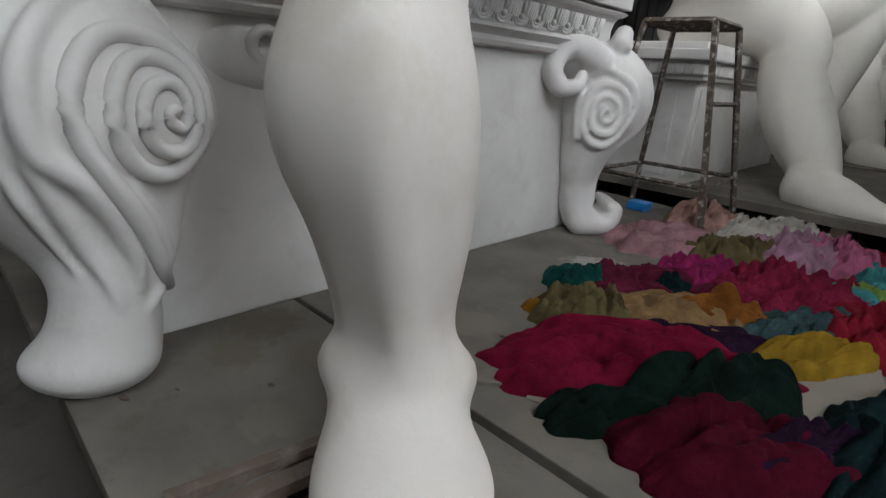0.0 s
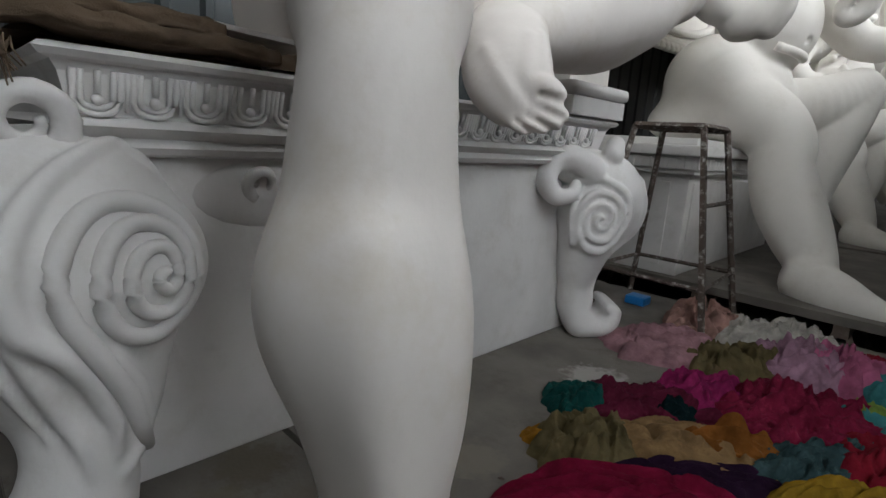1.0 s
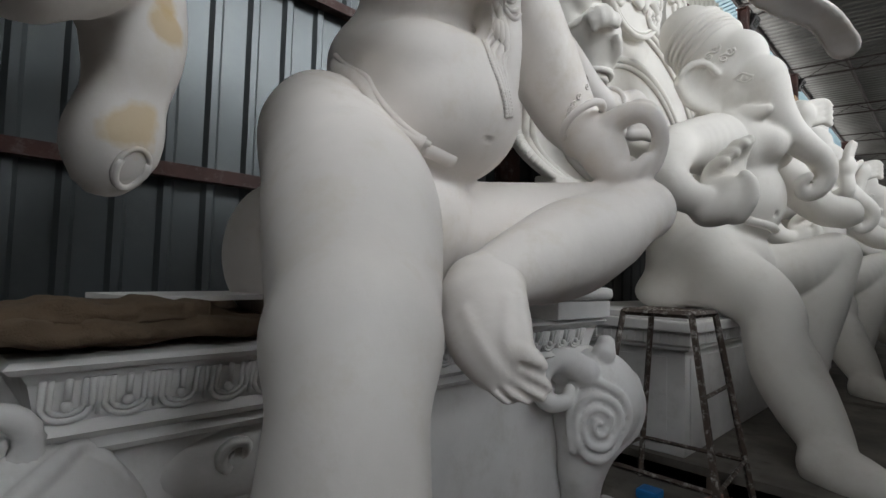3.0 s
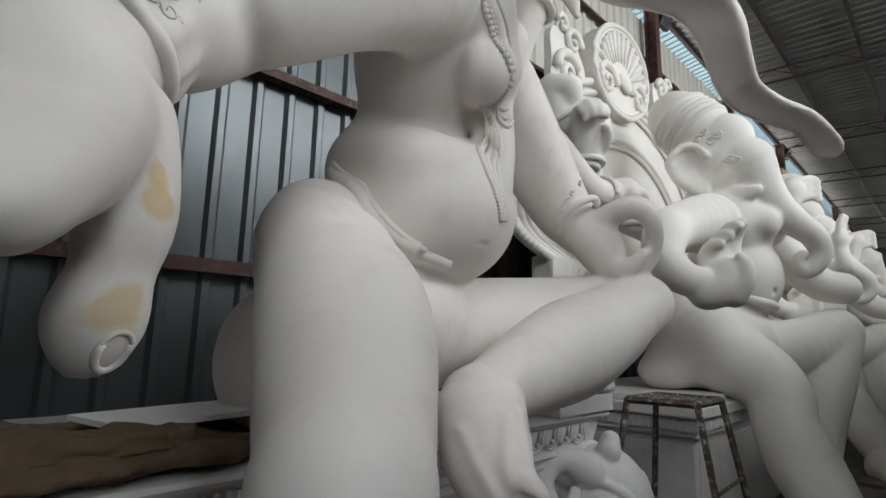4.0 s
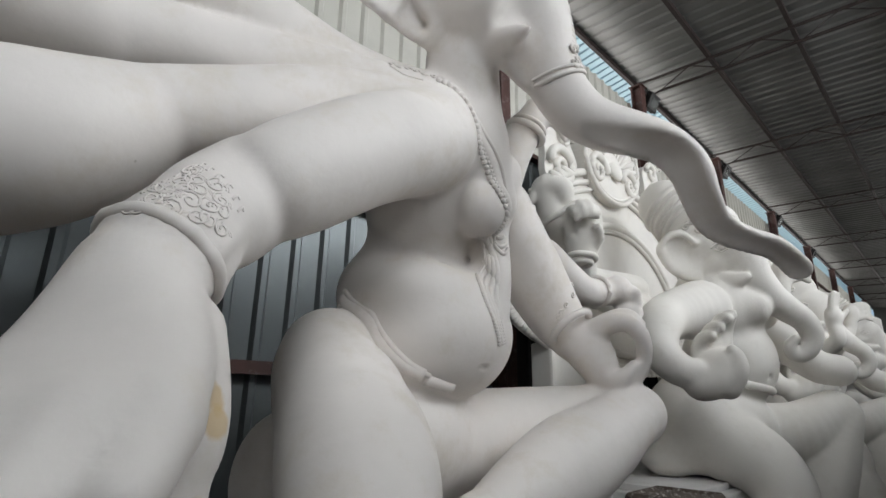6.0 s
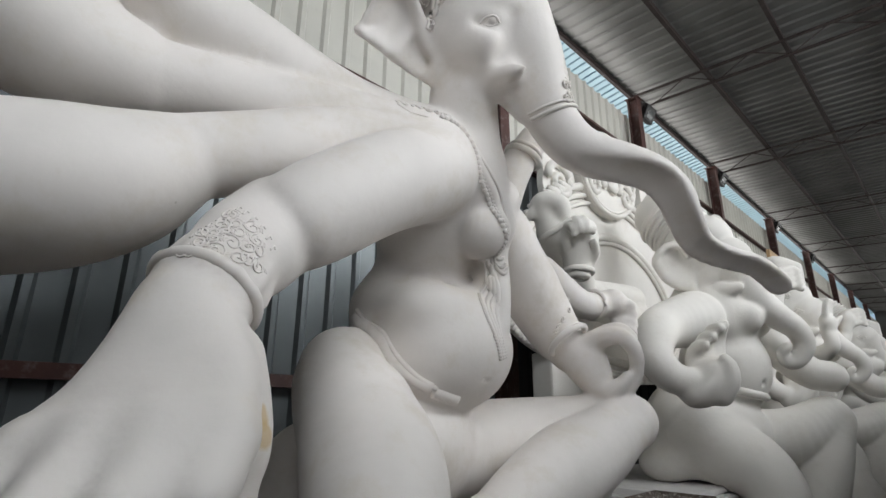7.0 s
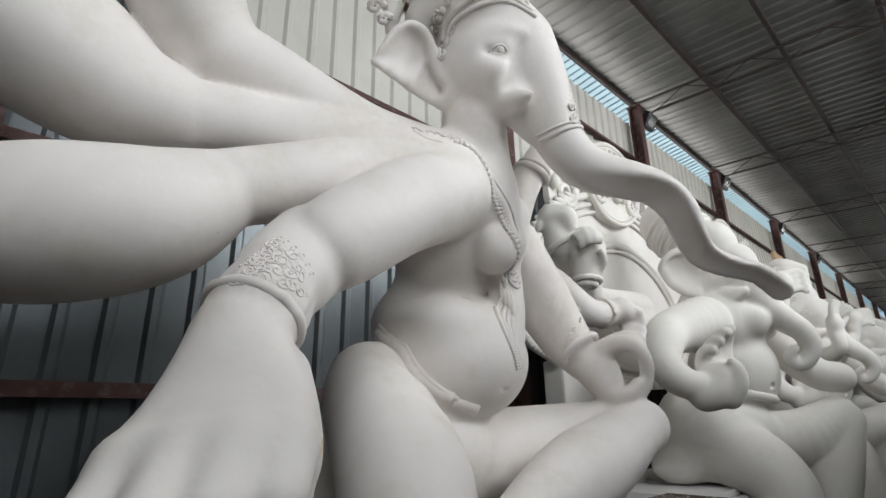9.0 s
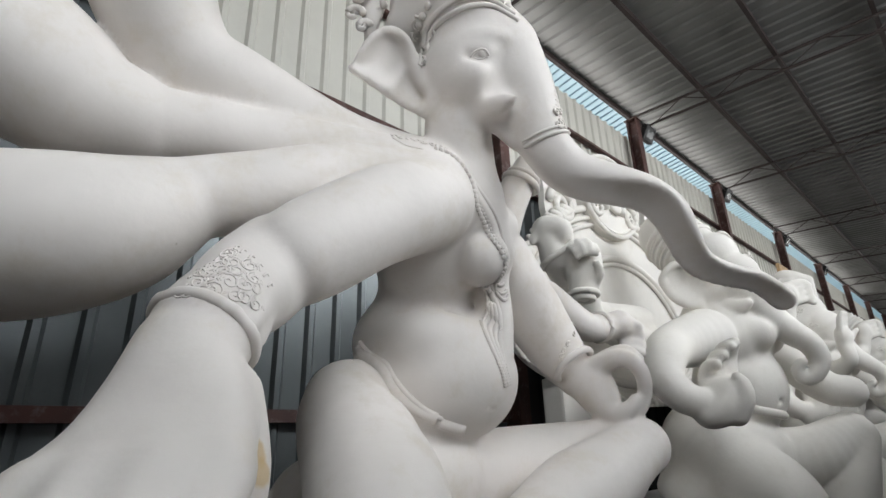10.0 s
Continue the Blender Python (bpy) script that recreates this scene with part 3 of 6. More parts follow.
def at_pedestal(ob):
    ob.matrix_parent_inverse = Matrix.Translation((2.4, -1.75, 0))
    return ob


at_pedestal(part("body", box_bm((-3.25, 0.42, 0.0), (-1.82, 3.08, 1.2), 0.012), plaster_base, pedestal, "plain painted plaster panel"))


def moulding(profile, y0, y1, x0, ret):
    """A moulding (out, height) along the front, returned along both ends."""
    verts, faces = [], []
    path = [(-3.25, y0, (0, -1)), (x0, y0, (1, -1)), (x0, y1, (1, 1)), (-3.25, y1, (0, 1))]
    n = len(profile)
    for x, y, (dx, dy) in path:
        for o, z in profile:
            verts.append((x + dx * o, y + dy * o, z))
    for i in range(len(path) - 1):
        for k in range(n - 1):
            faces.append((i * n + k, (i + 1) * n + k, (i + 1) * n + k + 1, i * n + k + 1))
    faces.append(tuple(i * n + n - 1 for i in range(len(path))))
    return verts, faces


prof = [(0.0, 1.08), (0.05, 1.09), (0.065, 1.11), (0.05, 1.135), (0.075, 1.15), (0.10, 1.165), (0.075, 1.18), (0.06, 1.19), (0.085, 1.30), (0.10, 1.325),
        (0.125, 1.332), (0.14, 1.348), (0.125, 1.362), (0.09, 1.368), (0.0, 1.372)]
at_pedestal(mesh_object("cornice", *moulding(prof, 0.42, 3.08, -1.82, 0), plaster_base, pedestal, label="moulded plaster cornice"))

def egg_mesh():
    p = Pieces()
    w, h = 0.055, 0.115
    for off, r in ((0.0, 0.009), (0.017, 0.008)):
        ww, hh = w - off, h - off
        pts = [(0.012, -ww, 0.055), (0.006, -ww, -0.02)]
        pts += [(0.004, -ww * math.cos(a), -0.02 - (hh - 0.075) * math.sin(a)) for a in np.linspace(0.3, math.pi - 0.3, 7)]
        pts += [(0.006, ww, -0.02), (0.012, ww, 0.055)]
        p.tube(pts, r, 6)
    p.bead((0.008, 0, -0.02), 0.016, 7)
    p.tube([(0.014, 0, 0.055), (0.01, 0, 0.0)], 0.009, 6)
    p.tube([(0.012, 0.07, 0.055), (0.004, 0.07, -0.05)], [0.010, 0.006], 6)
    me = bpy.data.meshes.new("egg")
    me.from_pydata(p.v, [], p.f)
    me.polygons.foreach_set("use_smooth", [True] * len(me.polygons))
    me.materials.append(plaster_base)
    return me


egg = egg_mesh()
for i in range(19):
    ob = new("egg_ornament", egg)
    ob.parent = pedestal
    at_pedestal(ob)
    ob.matrix_basis = Matrix.Translation((-1.742, 0.42 + 0.14 * i, 1.255)) @ Matrix.Rotation(radians(10), 4, "Y")

# cushion over the further end
at_pedestal(part("cushion_step", box_bm((-2.2, 2.62, 1.37), (-1.66, 3.22, 1.475), 0.008), plaster_base, pedestal))
at_pedestal(part("cushion_roll", box_bm((-2.2, 2.60, 1.475), (-1.64, 3.24, 1.555), 0.036), plaster_base, pedestal, smooth=True))


def console(c, turn, name, toe=1.0, reach=1.0):
    """A scrolled console leg: c its axis on the floor, turn the way of its spiral side in degrees."""
    c = np.array([*c, 0.0])
    v = np.array([math.cos(radians(turn)), math.sin(radians(turn)), 0.0])
    u = np.array([v[1], -v[0], 0.0]) * toe
    up = np.array([0, 0, 1.0])
    W = lambda a, b, z: c + u * a + v * b + up * z
    ang = turn - 90 if toe > 0 else turn + 90
    clay = Clay(c - [0.65, 0.65, 0.0], c + [0.65, 0.65, 1.3], 0.015)
    clay.ball(W(0.05, 0, 0.86), (0.29, 0.27, 0.32), 0.05, (0, 0, ang))
    clay.ball(W(0.0, 0, 0.80), (0.24, 0.29, 0.25), 0.05, (0, 0, ang))
    for b in np.linspace(-0.14, 0.14, 6):
        clay.limb([(*W(-0.02, b, 0.66), 0.16), (*W(-0.05, b * 0.9, 0.48), 0.12), (*W(-0.05, b * 0.75, 0.34), 0.09), (*W(-0.04, b * 0.75, 0.20), 0.09), (*W(0.0, b * 0.9, 0.09), 0.085)], 0.05)
        clay.limb([(*W(0.0, b, 0.075), 0.075), (*W(0.12 * reach, b, 0.065), 0.06), (*W(0.19 * reach, b, 0.10), 0.05), (*W(0.21 * reach, b, 0.17), 0.042), (*W(0.17 * reach, b, 0.20), 0.03)], 0.04)
        clay.limb([(*W(-0.05, b, 1.05), 0.10), (*W(-0.22, b, 1.08), 0.08)], 0.05)
    # strands that run down the front from the roll
    for b in (-0.14, -0.05, 0.04, 0.13, 0.20):
        path = [W(0.30, b * 0.7, 1.02), W(0.40, b, 0.86), W(0.34, b, 0.66), W(0.20, b * 0.95, 0.50), W(0.09, b * 0.9, 0.36), W(0.06, b * 0.8, 0.22)]
        clay.limb([(*clay.onto(q, -0.004), 0.020) for q in path], 0.016)
    for s in (1, -1):
        pts = []
        for i in range(90):
            q = i / 89
            a = math.pi * 1.2 - q * 2 * math.pi * 3.4
            r = 0.275 * (1 - q) ** 0.95 + 0.008
            pts.append((*clay.onto(W(math.cos(a) * r, s * 0.36, 0.79 + math.sin(a) * r), 0.008), 0.017 * (1 - q) + 0.012))
        for p0, p1 in zip(pts, pts[1:]):
            clay.limb([p0, p1], 0.003)
    clay.limb([(-1.64, 2.87, 1.07, 0.085), (-1.73, 2.79, 1.13, 0.075), (-1.79, 2.69, 1.10, 0.070), (-1.79, 2.63, 1.00, 0.066), (-1.73, 2.65, 0.91, 0.055), (-1.66, 2.71, 0.92, 0.042), (-1.66, 2.75, 0.98, 0.032)], 0.012)
    clay.limb([(-1.62, 2.86, 1.10, 0.045), (-1.67, 2.82, 1.15, 0.038), (-1.69, 2.79, 1.12, 0.026)], 0.012)
    clay.limb([(-1.60, 3.03, 1.17, 0.070), (-1.60, 3.05, 1.22, 0.055)], 0.02)
    p = Pieces()
    p.add(*clay.surface())
    ob = mesh_object(name, p.v, p.f, plaster_base, pedestal, smooth=True, label="carved scroll leg with a raised spiral")
    at_pedestal(ob)


def corner_console():
    """The large console at the near corner: a domed volute over a waist and a cushion foot."""
    k = Clay((-2.4, -0.2, 0.0), (-1.2, 1.0, 1.3), 0.011)
    k.ball((-1.855, 0.30, 0.79), 0.37, 0.05)
    k.limb([(-1.90, 0.27, 0.68, 0.28), (-1.82, 0.29, 0.50, 0.20), (-1.74, 0.31, 0.36, 0.14)], 0.12)
    k.limb([(-1.80, 0.33, 0.62, 0.25), (-1.72, 0.37, 0.42, 0.165), (-1.67, 0.32, 0.28, 0.130), (-1.67, 0.29, 0.15, 0.150), (-1.67, 0.26, 0.09, 0.12)], 0.08)
    k.ball((-1.645, 0.235, 0.075), (0.185, 0.14, 0.09), 0.06, (0, 0, 48))
    heart, side, out = np.array((-1.553, 0.514, 0.795)), np.array((0.29, 0.957, 0.0)), np.array((0.957, -0.29, 0.0))
    k.ball(heart - out * 0.125 - side * 0.065, (0.175, 0.175, 0.195), 0.06)
    right, front, up = np.array((0.25, 0.968, 0.0)), np.array((0.968, -0.25, 0.0)), np.array((0, 0, 1.0))
    def on_dome(a, r):
        x, z = 0.285 - r * math.cos(a) * (0.98 if math.cos(a) > 0 else 0.27), 0.03 + r * math.sin(a) * 1.02
        dome = 0.37 * math.sqrt(max(0.01, 1 - (x / 0.37) ** 2 - (z / 0.37) ** 2))
        return tuple(k.onto(np.array((-1.855, 0.30, 0.79)) + right * x + front * dome + up * z, 0.005))

    def on_roll(a, r):
        x, z = -r * math.cos(a) * (1.0 if math.cos(a) > 0 else 0.54), r * math.sin(a)
        return tuple(k.onto(heart + side * x + up * z + out * (0.05 - 1.6 * max(0.0, x + 0.05) ** 2), 0.010))

    # the inner band: from the waist up into the spiral
    band = [(-1.556, 0.385, 0.235, 0.012), (-1.587, 0.431, 0.294, 0.020), (-1.575, 0.445, 0.384, 0.026), (-1.541, 0.426, 0.483, 0.030), (-1.512, 0.365, 0.58, 0.031)]
    # the outer band: over the top of the dome
    outer = [(-1.542, 0.373, 0.30, 0.010), (-1.549, 0.368, 0.40, 0.022), (-1.525, 0.325, 0.52, 0.028), (-1.505, 0.265, 0.62, 0.030)]
    for i in range(40):
        q = i / 39
        outer.append((*on_dome(-0.12 * math.pi + 0.85 * math.pi * q, 0.335 - 0.03 * q), 0.031 * (1 - q) ** 0.6 + 0.003))
    third = [(-1.54, 0.307, 0.26, 0.008), (-1.554, 0.292, 0.356, 0.018), (-1.579, 0.262, 0.436, 0.024), (-1.564, 0.22, 0.554, 0.026), (-1.52, 0.17, 0.66, 0.022), (-1.50, 0.13, 0.78, 0.004)]
    fourth = [(-1.60, 0.24, 0.36, 0.006), (-1.601, 0.193, 0.489, 0.020), (-1.586, 0.154, 0.587, 0.022), (-1.555, 0.10, 0.70, 0.004)]
    for path in (third, fourth, outer, band):
        laid = [(*k.onto(q[:3], 0.004), q[3]) for q in path]
        for p0, p1 in zip(laid, laid[1:]):
            k.limb([(*p0[:3], p0[3] + 0.003), (*p1[:3], p1[3] + 0.003)], 0.002)
    k.soften()
    p = Pieces()
    p.add(*k.surface())
    # the raised spiral, wound inwards from the waist
    wound = [k.onto(q[:3], 0.0) for q in band[1:]]
    thick = [q[3] for q in band[1:]]
    for i in range(150):
        q = i / 149
        a = -0.12 * math.pi + 2 * math.pi * 3.3 * q
        wound.append(k.onto(on_roll(a, 0.250 * (1 - q) + 0.004), 0.006))
        thick.append(0.029 - 0.013 * q - 0.008 * max(0.0, -math.cos(a)) * (1 - q))
    wound = np.array(wound)
    for _ in range(6):
        wound[1:-1] = (wound[:-2] + 2 * wound[1:-1] + wound[2:]) / 4
    p.tube([tuple(q) for q in wound], thick, 12)
    at_pedestal(mesh_object("scroll_leg", p.v, p.f, plaster_base, pedestal, smooth=True, label="large carved corner scroll with deep spiral"))


corner_console()
console((-1.745, 3.075), -45, "scroll_leg", -1.0)


def leaf_curl(c, r, name, hand=1):
    pts = [(c[0] + 0.02 * math.sin(a), c[1] + hand * r * math.cos(a) * (1 - a / 10), c[2] + r * math.sin(a) * (1 - a / 10)) for a in np.linspace(-1.2, 6.6, 26)]
    q = Pieces()
    q.tube(pts, [r * (0.48 - 0.013 * i) for i in range(26)], 9)
    at_pedestal(mesh_object(name, q.v, q.f, plaster_base, pedestal, smooth=True))


leaf_curl((-1.72, 0.26, 1.17), 0.085, "leaf_curl")
leaf_curl((-1.79, 0.90, 1.0), 0.05, "leaf_curl", -1)
bm = bmesh.new()
bmesh.ops.create_uvsphere(bm, u_segments=20, v_segments=12, radius=1.0, matrix=Matrix.Translation((-1.84, 0.95, 0.96)) @ Matrix.Diagonal((0.05, 0.30, 0.13, 1)))
at_pedestal(part("swag", bm, plaster_base, pedestal, smooth=True))

# ---- pedestal of the second statue ----
pedestal2 = new("pedestal")
pedestal2.location = (-2.4, 6.2, 0.12)


def at_pedestal2(ob):
    ob.matrix_parent_inverse = Matrix.Translation((2.4, -6.2, -0.12))
    return ob


at_pedestal2(part("body", box_bm((-3.3, 4.75, 0.12), (-1.75, 7.7, 1.02), 0.01), plaster_base, pedestal2))
for lo, hi in (((-1.749, 4.85, 0.2), (-1.735, 7.6, 0.95)), ((-3.1, 4.735, 0.2), (-1.9, 4.749, 0.95))):
    at_pedestal2(part("panel", box_bm(lo, hi, 0.004), plaster_base, pedestal2))
for o, z0, z1 in ((0.05, 1.02, 1.06), (0.07, 1.06, 1.18), (0.12, 1.18, 1.27), (0.03, 1.27, 1.33)):
    at_pedestal2(part("cornice_step", box_bm((-3.3, 4.75 - o, z0), (-1.75 + o, 7.7 + o, z1), 0.015), plaster_base, pedestal2))
rib = box_bm((-0.012, -0.014, -0.05), (0.012, 0.014, 0.05), 0.008)
rib_me = bpy.data.meshes.new("rib")
rib.to_mesh(rib_me)
rib.free()
rib_me.materials.append(plaster_base)
for i in range(60):
    ob = new("rib_ornament", rib_me)
    ob.parent = pedestal2
    at_pedestal2(ob)
    if i < 40:
        ob.matrix_basis = Matrix.Translation((-1.68, 4.72 + 0.075 * i, 1.12))
    else:
        ob.matrix_basis = Matrix.Translation((-1.72 - 0.075 * (i - 39), 4.68, 1.12)) @ Matrix.Rotation(math.pi / 2, 4, "Z")
tagged(pedestal, "white plaster pedestal with egg cornice and scroll legs", "pedestal")
tagged(pedestal2, "white plaster box pedestal with ribbed cornice", "pedestal")
pedestal3 = copy_thing(pedestal2, Matrix.Translation((-2.4, 10.4, 0.12)))


# ---- work stand ----
stand = new("work_stand")
stand.location = (-1.55, 4.0, 0.0)
S_TOP = [(-0.29, -0.22, 1.38), (0.17, -0.17, 1.38), (0.17, 0.31, 1.38), (-0.29, 0.28, 1.38)]
S_FOOT = [(-0.43, -0.45, 0), (0.48, -0.50, 0), (0.40, 0.42, 0), (-0.43, 0.40, 0)]
lerp = lambda i, z: tuple(S_FOOT[i][k] + (S_TOP[i][k] - S_FOOT[i][k]) * z / 1.38 for k in range(3))
for i in range(4):
    bar("leg", S_FOOT[i], S_TOP[i], 0.024, stand_mat, stand)
    bar("top_rail", S_TOP[i], S_TOP[(i + 1) % 4], 0.026, stand_mat, stand)
    bar("rung", lerp(i, 0.33), lerp((i + 1) % 4, 0.33), 0.016, stand_mat, stand)
bar("rung", lerp(1, 0.86), lerp(2, 0.86), 0.016, stand_mat, stand)
for k in range(1, 9):
    s = k / 9
    a = [S_TOP[0][i] * (1 - s) + S_TOP[1][i] * s for i in range(3)]
    b = [S_TOP[3][i] * (1 - s) + S_TOP[2][i] * s for i in range(3)]
    bar("slat", a, b, 0.014, stand_mat, stand)
tagged(stand, "welded steel work stand spattered with white plaster", "stand")


# ---- cloth heap ----
def cloth_material(name, color, pattern=0.25):
    m = material(name, color, 0.9, vary=0.45, scale=9, grain=32, bump=0.75, depth=0.016, dirt=tuple(min(1, c * 1.7 + 0.008) for c in color), dirt_amount=pattern, spec=0.08)
    return m


def cloth(x, y, a, b, turn, h, mat, label, seed, z=0.0):
    """A crumpled cloth; printed ones are ruched finer."""
    ruched = 1.0 if any(w in label for w in ("print", "ruched", "gauze", "patterned", "crumpled", "heap", "pink", "soft")) else 0.0
    n = 64
    rng = random.Random(seed)
    size = min(1.25, max(0.42, max(a, b) / 0.55))
    ox, oy = rng.uniform(0, 50), rng.uniform(0, 50)
    verts, faces = [], []
    for i in range(n):
        for j in range(n):
            u, v = 2 * i / (n - 1) - 1, 2 * j / (n - 1) - 1
            m = max(abs(u), abs(v), 1e-6)
            l = math.hypot(u, v) or 1e-6
            u, v = u * m / l, v * m / l
            q = math.hypot(u, v)
            ang = math.atan2(v, u)
            edge = 1 + 0.34 * noise.noise((math.cos(ang) * 1.4 + ox, math.sin(ang) * 1.4 + oy, 0.3)) + 0.14 * noise.noise((math.cos(ang) * 4 + ox, math.sin(ang) * 4 + oy, 5.3))
            wx, wy = noise.noise((u * 1.7 + ox, v * 1.7 + oy, 0)), noise.noise((u * 1.7 + oy, v * 1.7 + ox, 3.0))
            lean = math.pi / 2 + (ox - 25) * 0.016 if ruched < 0.5 and b > a else (ox - 25) * 0.016 if ruched < 0.5 else ox
            ca, sa = math.cos(lean), math.sin(lean)
            fu, fv = u * ca + v * sa, v * ca - u * sa
            def ridge(f, z, long=0.4):
                w = noise.noise((fu * f * size * long + wx * 1.1 + ox, fv * f * size + wy * 1.1 + oy, z))
                return min(1.0, math.sqrt(w * w + 0.0008) * 2.1)
            fold = (0.12 + 0.40 * ridge(1.5, 0.5, 0.28) + 0.34 * ridge(3.2, 2.0, 0.25) + 0.16 * ridge(6.5, 4.0, 0.35)) if ruched < 0.5 else (0.38 * ridge(1.6, 0.5) + 0.24 * ridge(3.6, 2.0, 0.5) + 0.20 * ridge(7.0, 4.0, 0.6) + 0.07 * ridge(14.0, 6.0, 0.8))
            hh = 0.8 * h * (max(0, 1 - q**3) ** 0.6) * (0.16 + 1.35 * fold)
            verts.append(((u + 0.16 * wx) * edge * a * 0.62, (v + 0.16 * wy) * edge * b * 0.64, max(hh, 0.0) if q < 0.985 else -0.004))
    for i in range(n - 1):
        for j in range(n - 1):
            faces.append((i * n + j, (i + 1) * n + j, (i + 1) * n + j + 1, i * n + j + 1))
    ob = mesh_object("cloth", verts, faces, mat, smooth=True)
    ob.matrix_world = pose(x, y, z, 0, 0, turn)
    return tagged(ob, label, "cloth", "cloths on the platform")


CRIMSON, MAROON = cloth_material("crimson_cloth", (0.142, 0.005, 0.024)), cloth_material("maroon_print", (0.080, 0.009, 0.024), 0.7)
MAGENTA, PLUM = cloth_material("magenta_print", (0.200, 0.014, 0.075), 0.7), cloth_material("plum_cloth", (0.016, 0.006, 0.018))
BOTTLE, NAVY = cloth_material("bottle_green_cloth", (0.004, 0.012, 0.009)), cloth_material("navy_teal_cloth", (0.004, 0.014, 0.016), 0.6)
YELLOW, OLIVE = cloth_material("mustard_cloth", (0.227, 0.137, 0.014)), cloth_material("olive_cloth", (0.113, 0.090, 0.043))
TAN, LILAC = cloth_material("tan_cloth", (0.198, 0.123, 0.056), 0.5), cloth_material("lilac_cloth", (0.330, 0.190, 0.260))
GREYC, PINK = cloth_material("grey_white_cloth", (0.420, 0.400, 0.360)), cloth_material("pink_cloth", (0.420, 0.120, 0.220))
MAUVE, PEACH = cloth_material("dusty_pink_cloth", (0.300, 0.165, 0.185)), cloth_material("peach_satin", (0.400, 0.235, 0.200))
RED, CYAN = cloth_material("red_cloth", (0.170, 0.009, 0.019)), cloth_material("turquoise_cloth", (0.046, 0.198, 0.208))
LIME, GREEN = cloth_material("lime_cloth", (0.165, 0.260, 0.056)), cloth_material("sea_green_cloth", (0.006, 0.050, 0.045))
WINE, TEALGREY = cloth_material("wine_cloth", (0.060, 0.003, 0.012)), cloth_material("grey_teal_print", (0.030, 0.058, 0.062), 0.8)
RUST, RASPBERRY = cloth_material("rust_cloth", (0.180, 0.066, 0.014)), cloth_material("raspberry_print", (0.150, 0.010, 0.032), 0.7)
ORANGE = cloth_material("orange_cloth", (0.260, 0.123, 0.014))
cloth(-0.62, 1.54, 0.78, 0.36, 42, 0.17, CRIMSON, "crimson cotton cloth lying in long folds on the platform", 1)
cloth(-0.24, 1.37, 0.46, 0.28, 50, 0.14, WINE, "rumpled deep red cloth with dark folds", 2)
cloth(-0.11, 1.50, 0.46, 0.14, 68, 0.13, PLUM, "dark plum striped cloth trailing beside the red one", 31)
cloth(-0.52, 1.31, 0.36, 0.13, 52, 0.13, BOTTLE, "dark bottle green cloth end twisted below the crimson one", 34)
cloth(-0.36, 1.60, 0.50, 0.20, 52, 0.21, BOTTLE, "bottle green cloth bunched over the red one", 3)
cloth(0.16, 1.72, 0.40, 0.86, -4, 0.13, NAVY, "dark navy and teal cloth trailing over the board", 4)
cloth(-0.21, 2.17, 0.42, 0.17, 57, 0.12, YELLOW, "mustard yellow cloth folded flat", 5)
cloth(-0.27, 2.42, 0.56, 0.20, 60, 0.15, TEALGREY, "teal and black patterned cloth roll", 6)
cloth(-0.54, 1.95, 0.70, 0.22, 42, 0.11, PLUM, "dark plum cloth spread in folds", 7)
cloth(-0.95, 1.84, 0.32, 0.42, 20, 0.17, OLIVE, "olive brown gauze cloth bunched up", 8)
cloth(-0.56, 2.24, 0.44, 0.14, 45, 0.17, RUST, "rust orange cloth twisted over the tan one", 32)
cloth(-0.78, 2.30, 0.22, 0.14, 30, 0.16, NAVY, "small black and navy cloth end", 33)
cloth(-0.66, 2.16, 0.52, 0.30, 32, 0.13, TAN, "tan and orange cloth in loose folds", 9)
cloth(-0.92, 2.34, 0.62, 0.40, 40, 0.16, MAROON, "maroon printed cloth in a crumpled heap", 10)
cloth(-0.78, 2.66, 0.46, 0.32, 48, 0.19, MAGENTA, "magenta printed cloth with a ruched texture", 11)
cloth(-1.16, 2.14, 0.24, 0.30, 45, 0.13, GREEN, "sea green cloth with a dark lining", 12)
cloth(-1.10, 1.80, 0.16, 0.10, 45, 0.05, ORANGE, "small orange cloth end", 13)
cloth(-0.40, 2.76, 0.66, 0.50, 48, 0.23, RASPBERRY, "deep red ruched cloth piled high", 14)
cloth(-0.52, 3.56, 0.60, 0.46, 40, 0.22, LILAC, "lilac pink cloth in soft folds", 15)
cloth(-0.76, 3.88, 0.62, 0.40, 40, 0.22, GREYC, "off-white cloth heaped at the back", 16)
cloth(-0.36, 3.58, 0.34, 0.30, 40, 0.24, PINK, "bright pink crumpled cloth", 17)
cloth(-1.22, 3.24, 0.56, 0.44, 45, 0.15, MAUVE, "dusty pink cloth beside the stand", 18)
cloth(-1.16, 3.82, 0.42, 0.36, 45, 0.25, PEACH, "shiny peach satin cloth heap", 19)
cloth(-0.82, 3.24, 0.46, 0.36, 40, 0.20, OLIVE, "olive green cloth between the pink ones", 20)
cloth(-0.22, 3.85, 0.50, 0.36, 40, 0.12, RED, "red cloth spread at the back of the heap", 21)
cloth(-0.17, 3.08, 0.22, 0.20, 40, 0.16, LIME, "small lime green cloth on the heap", 22)
cloth(-0.22, 2.94, 0.26, 0.20, 40, 0.15, CYAN, "small turquoise cloth among pink ones", 23)
cloth(-0.02, 2.60, 0.36, 0.40, 40, 0.20, RED, "bright red cloth at the edge of the heap", 24)
cloth(-0.12, 3.50, 0.26, 0.26, 40, 0.14, CYAN, "pale mint cloth among the heap", 25)
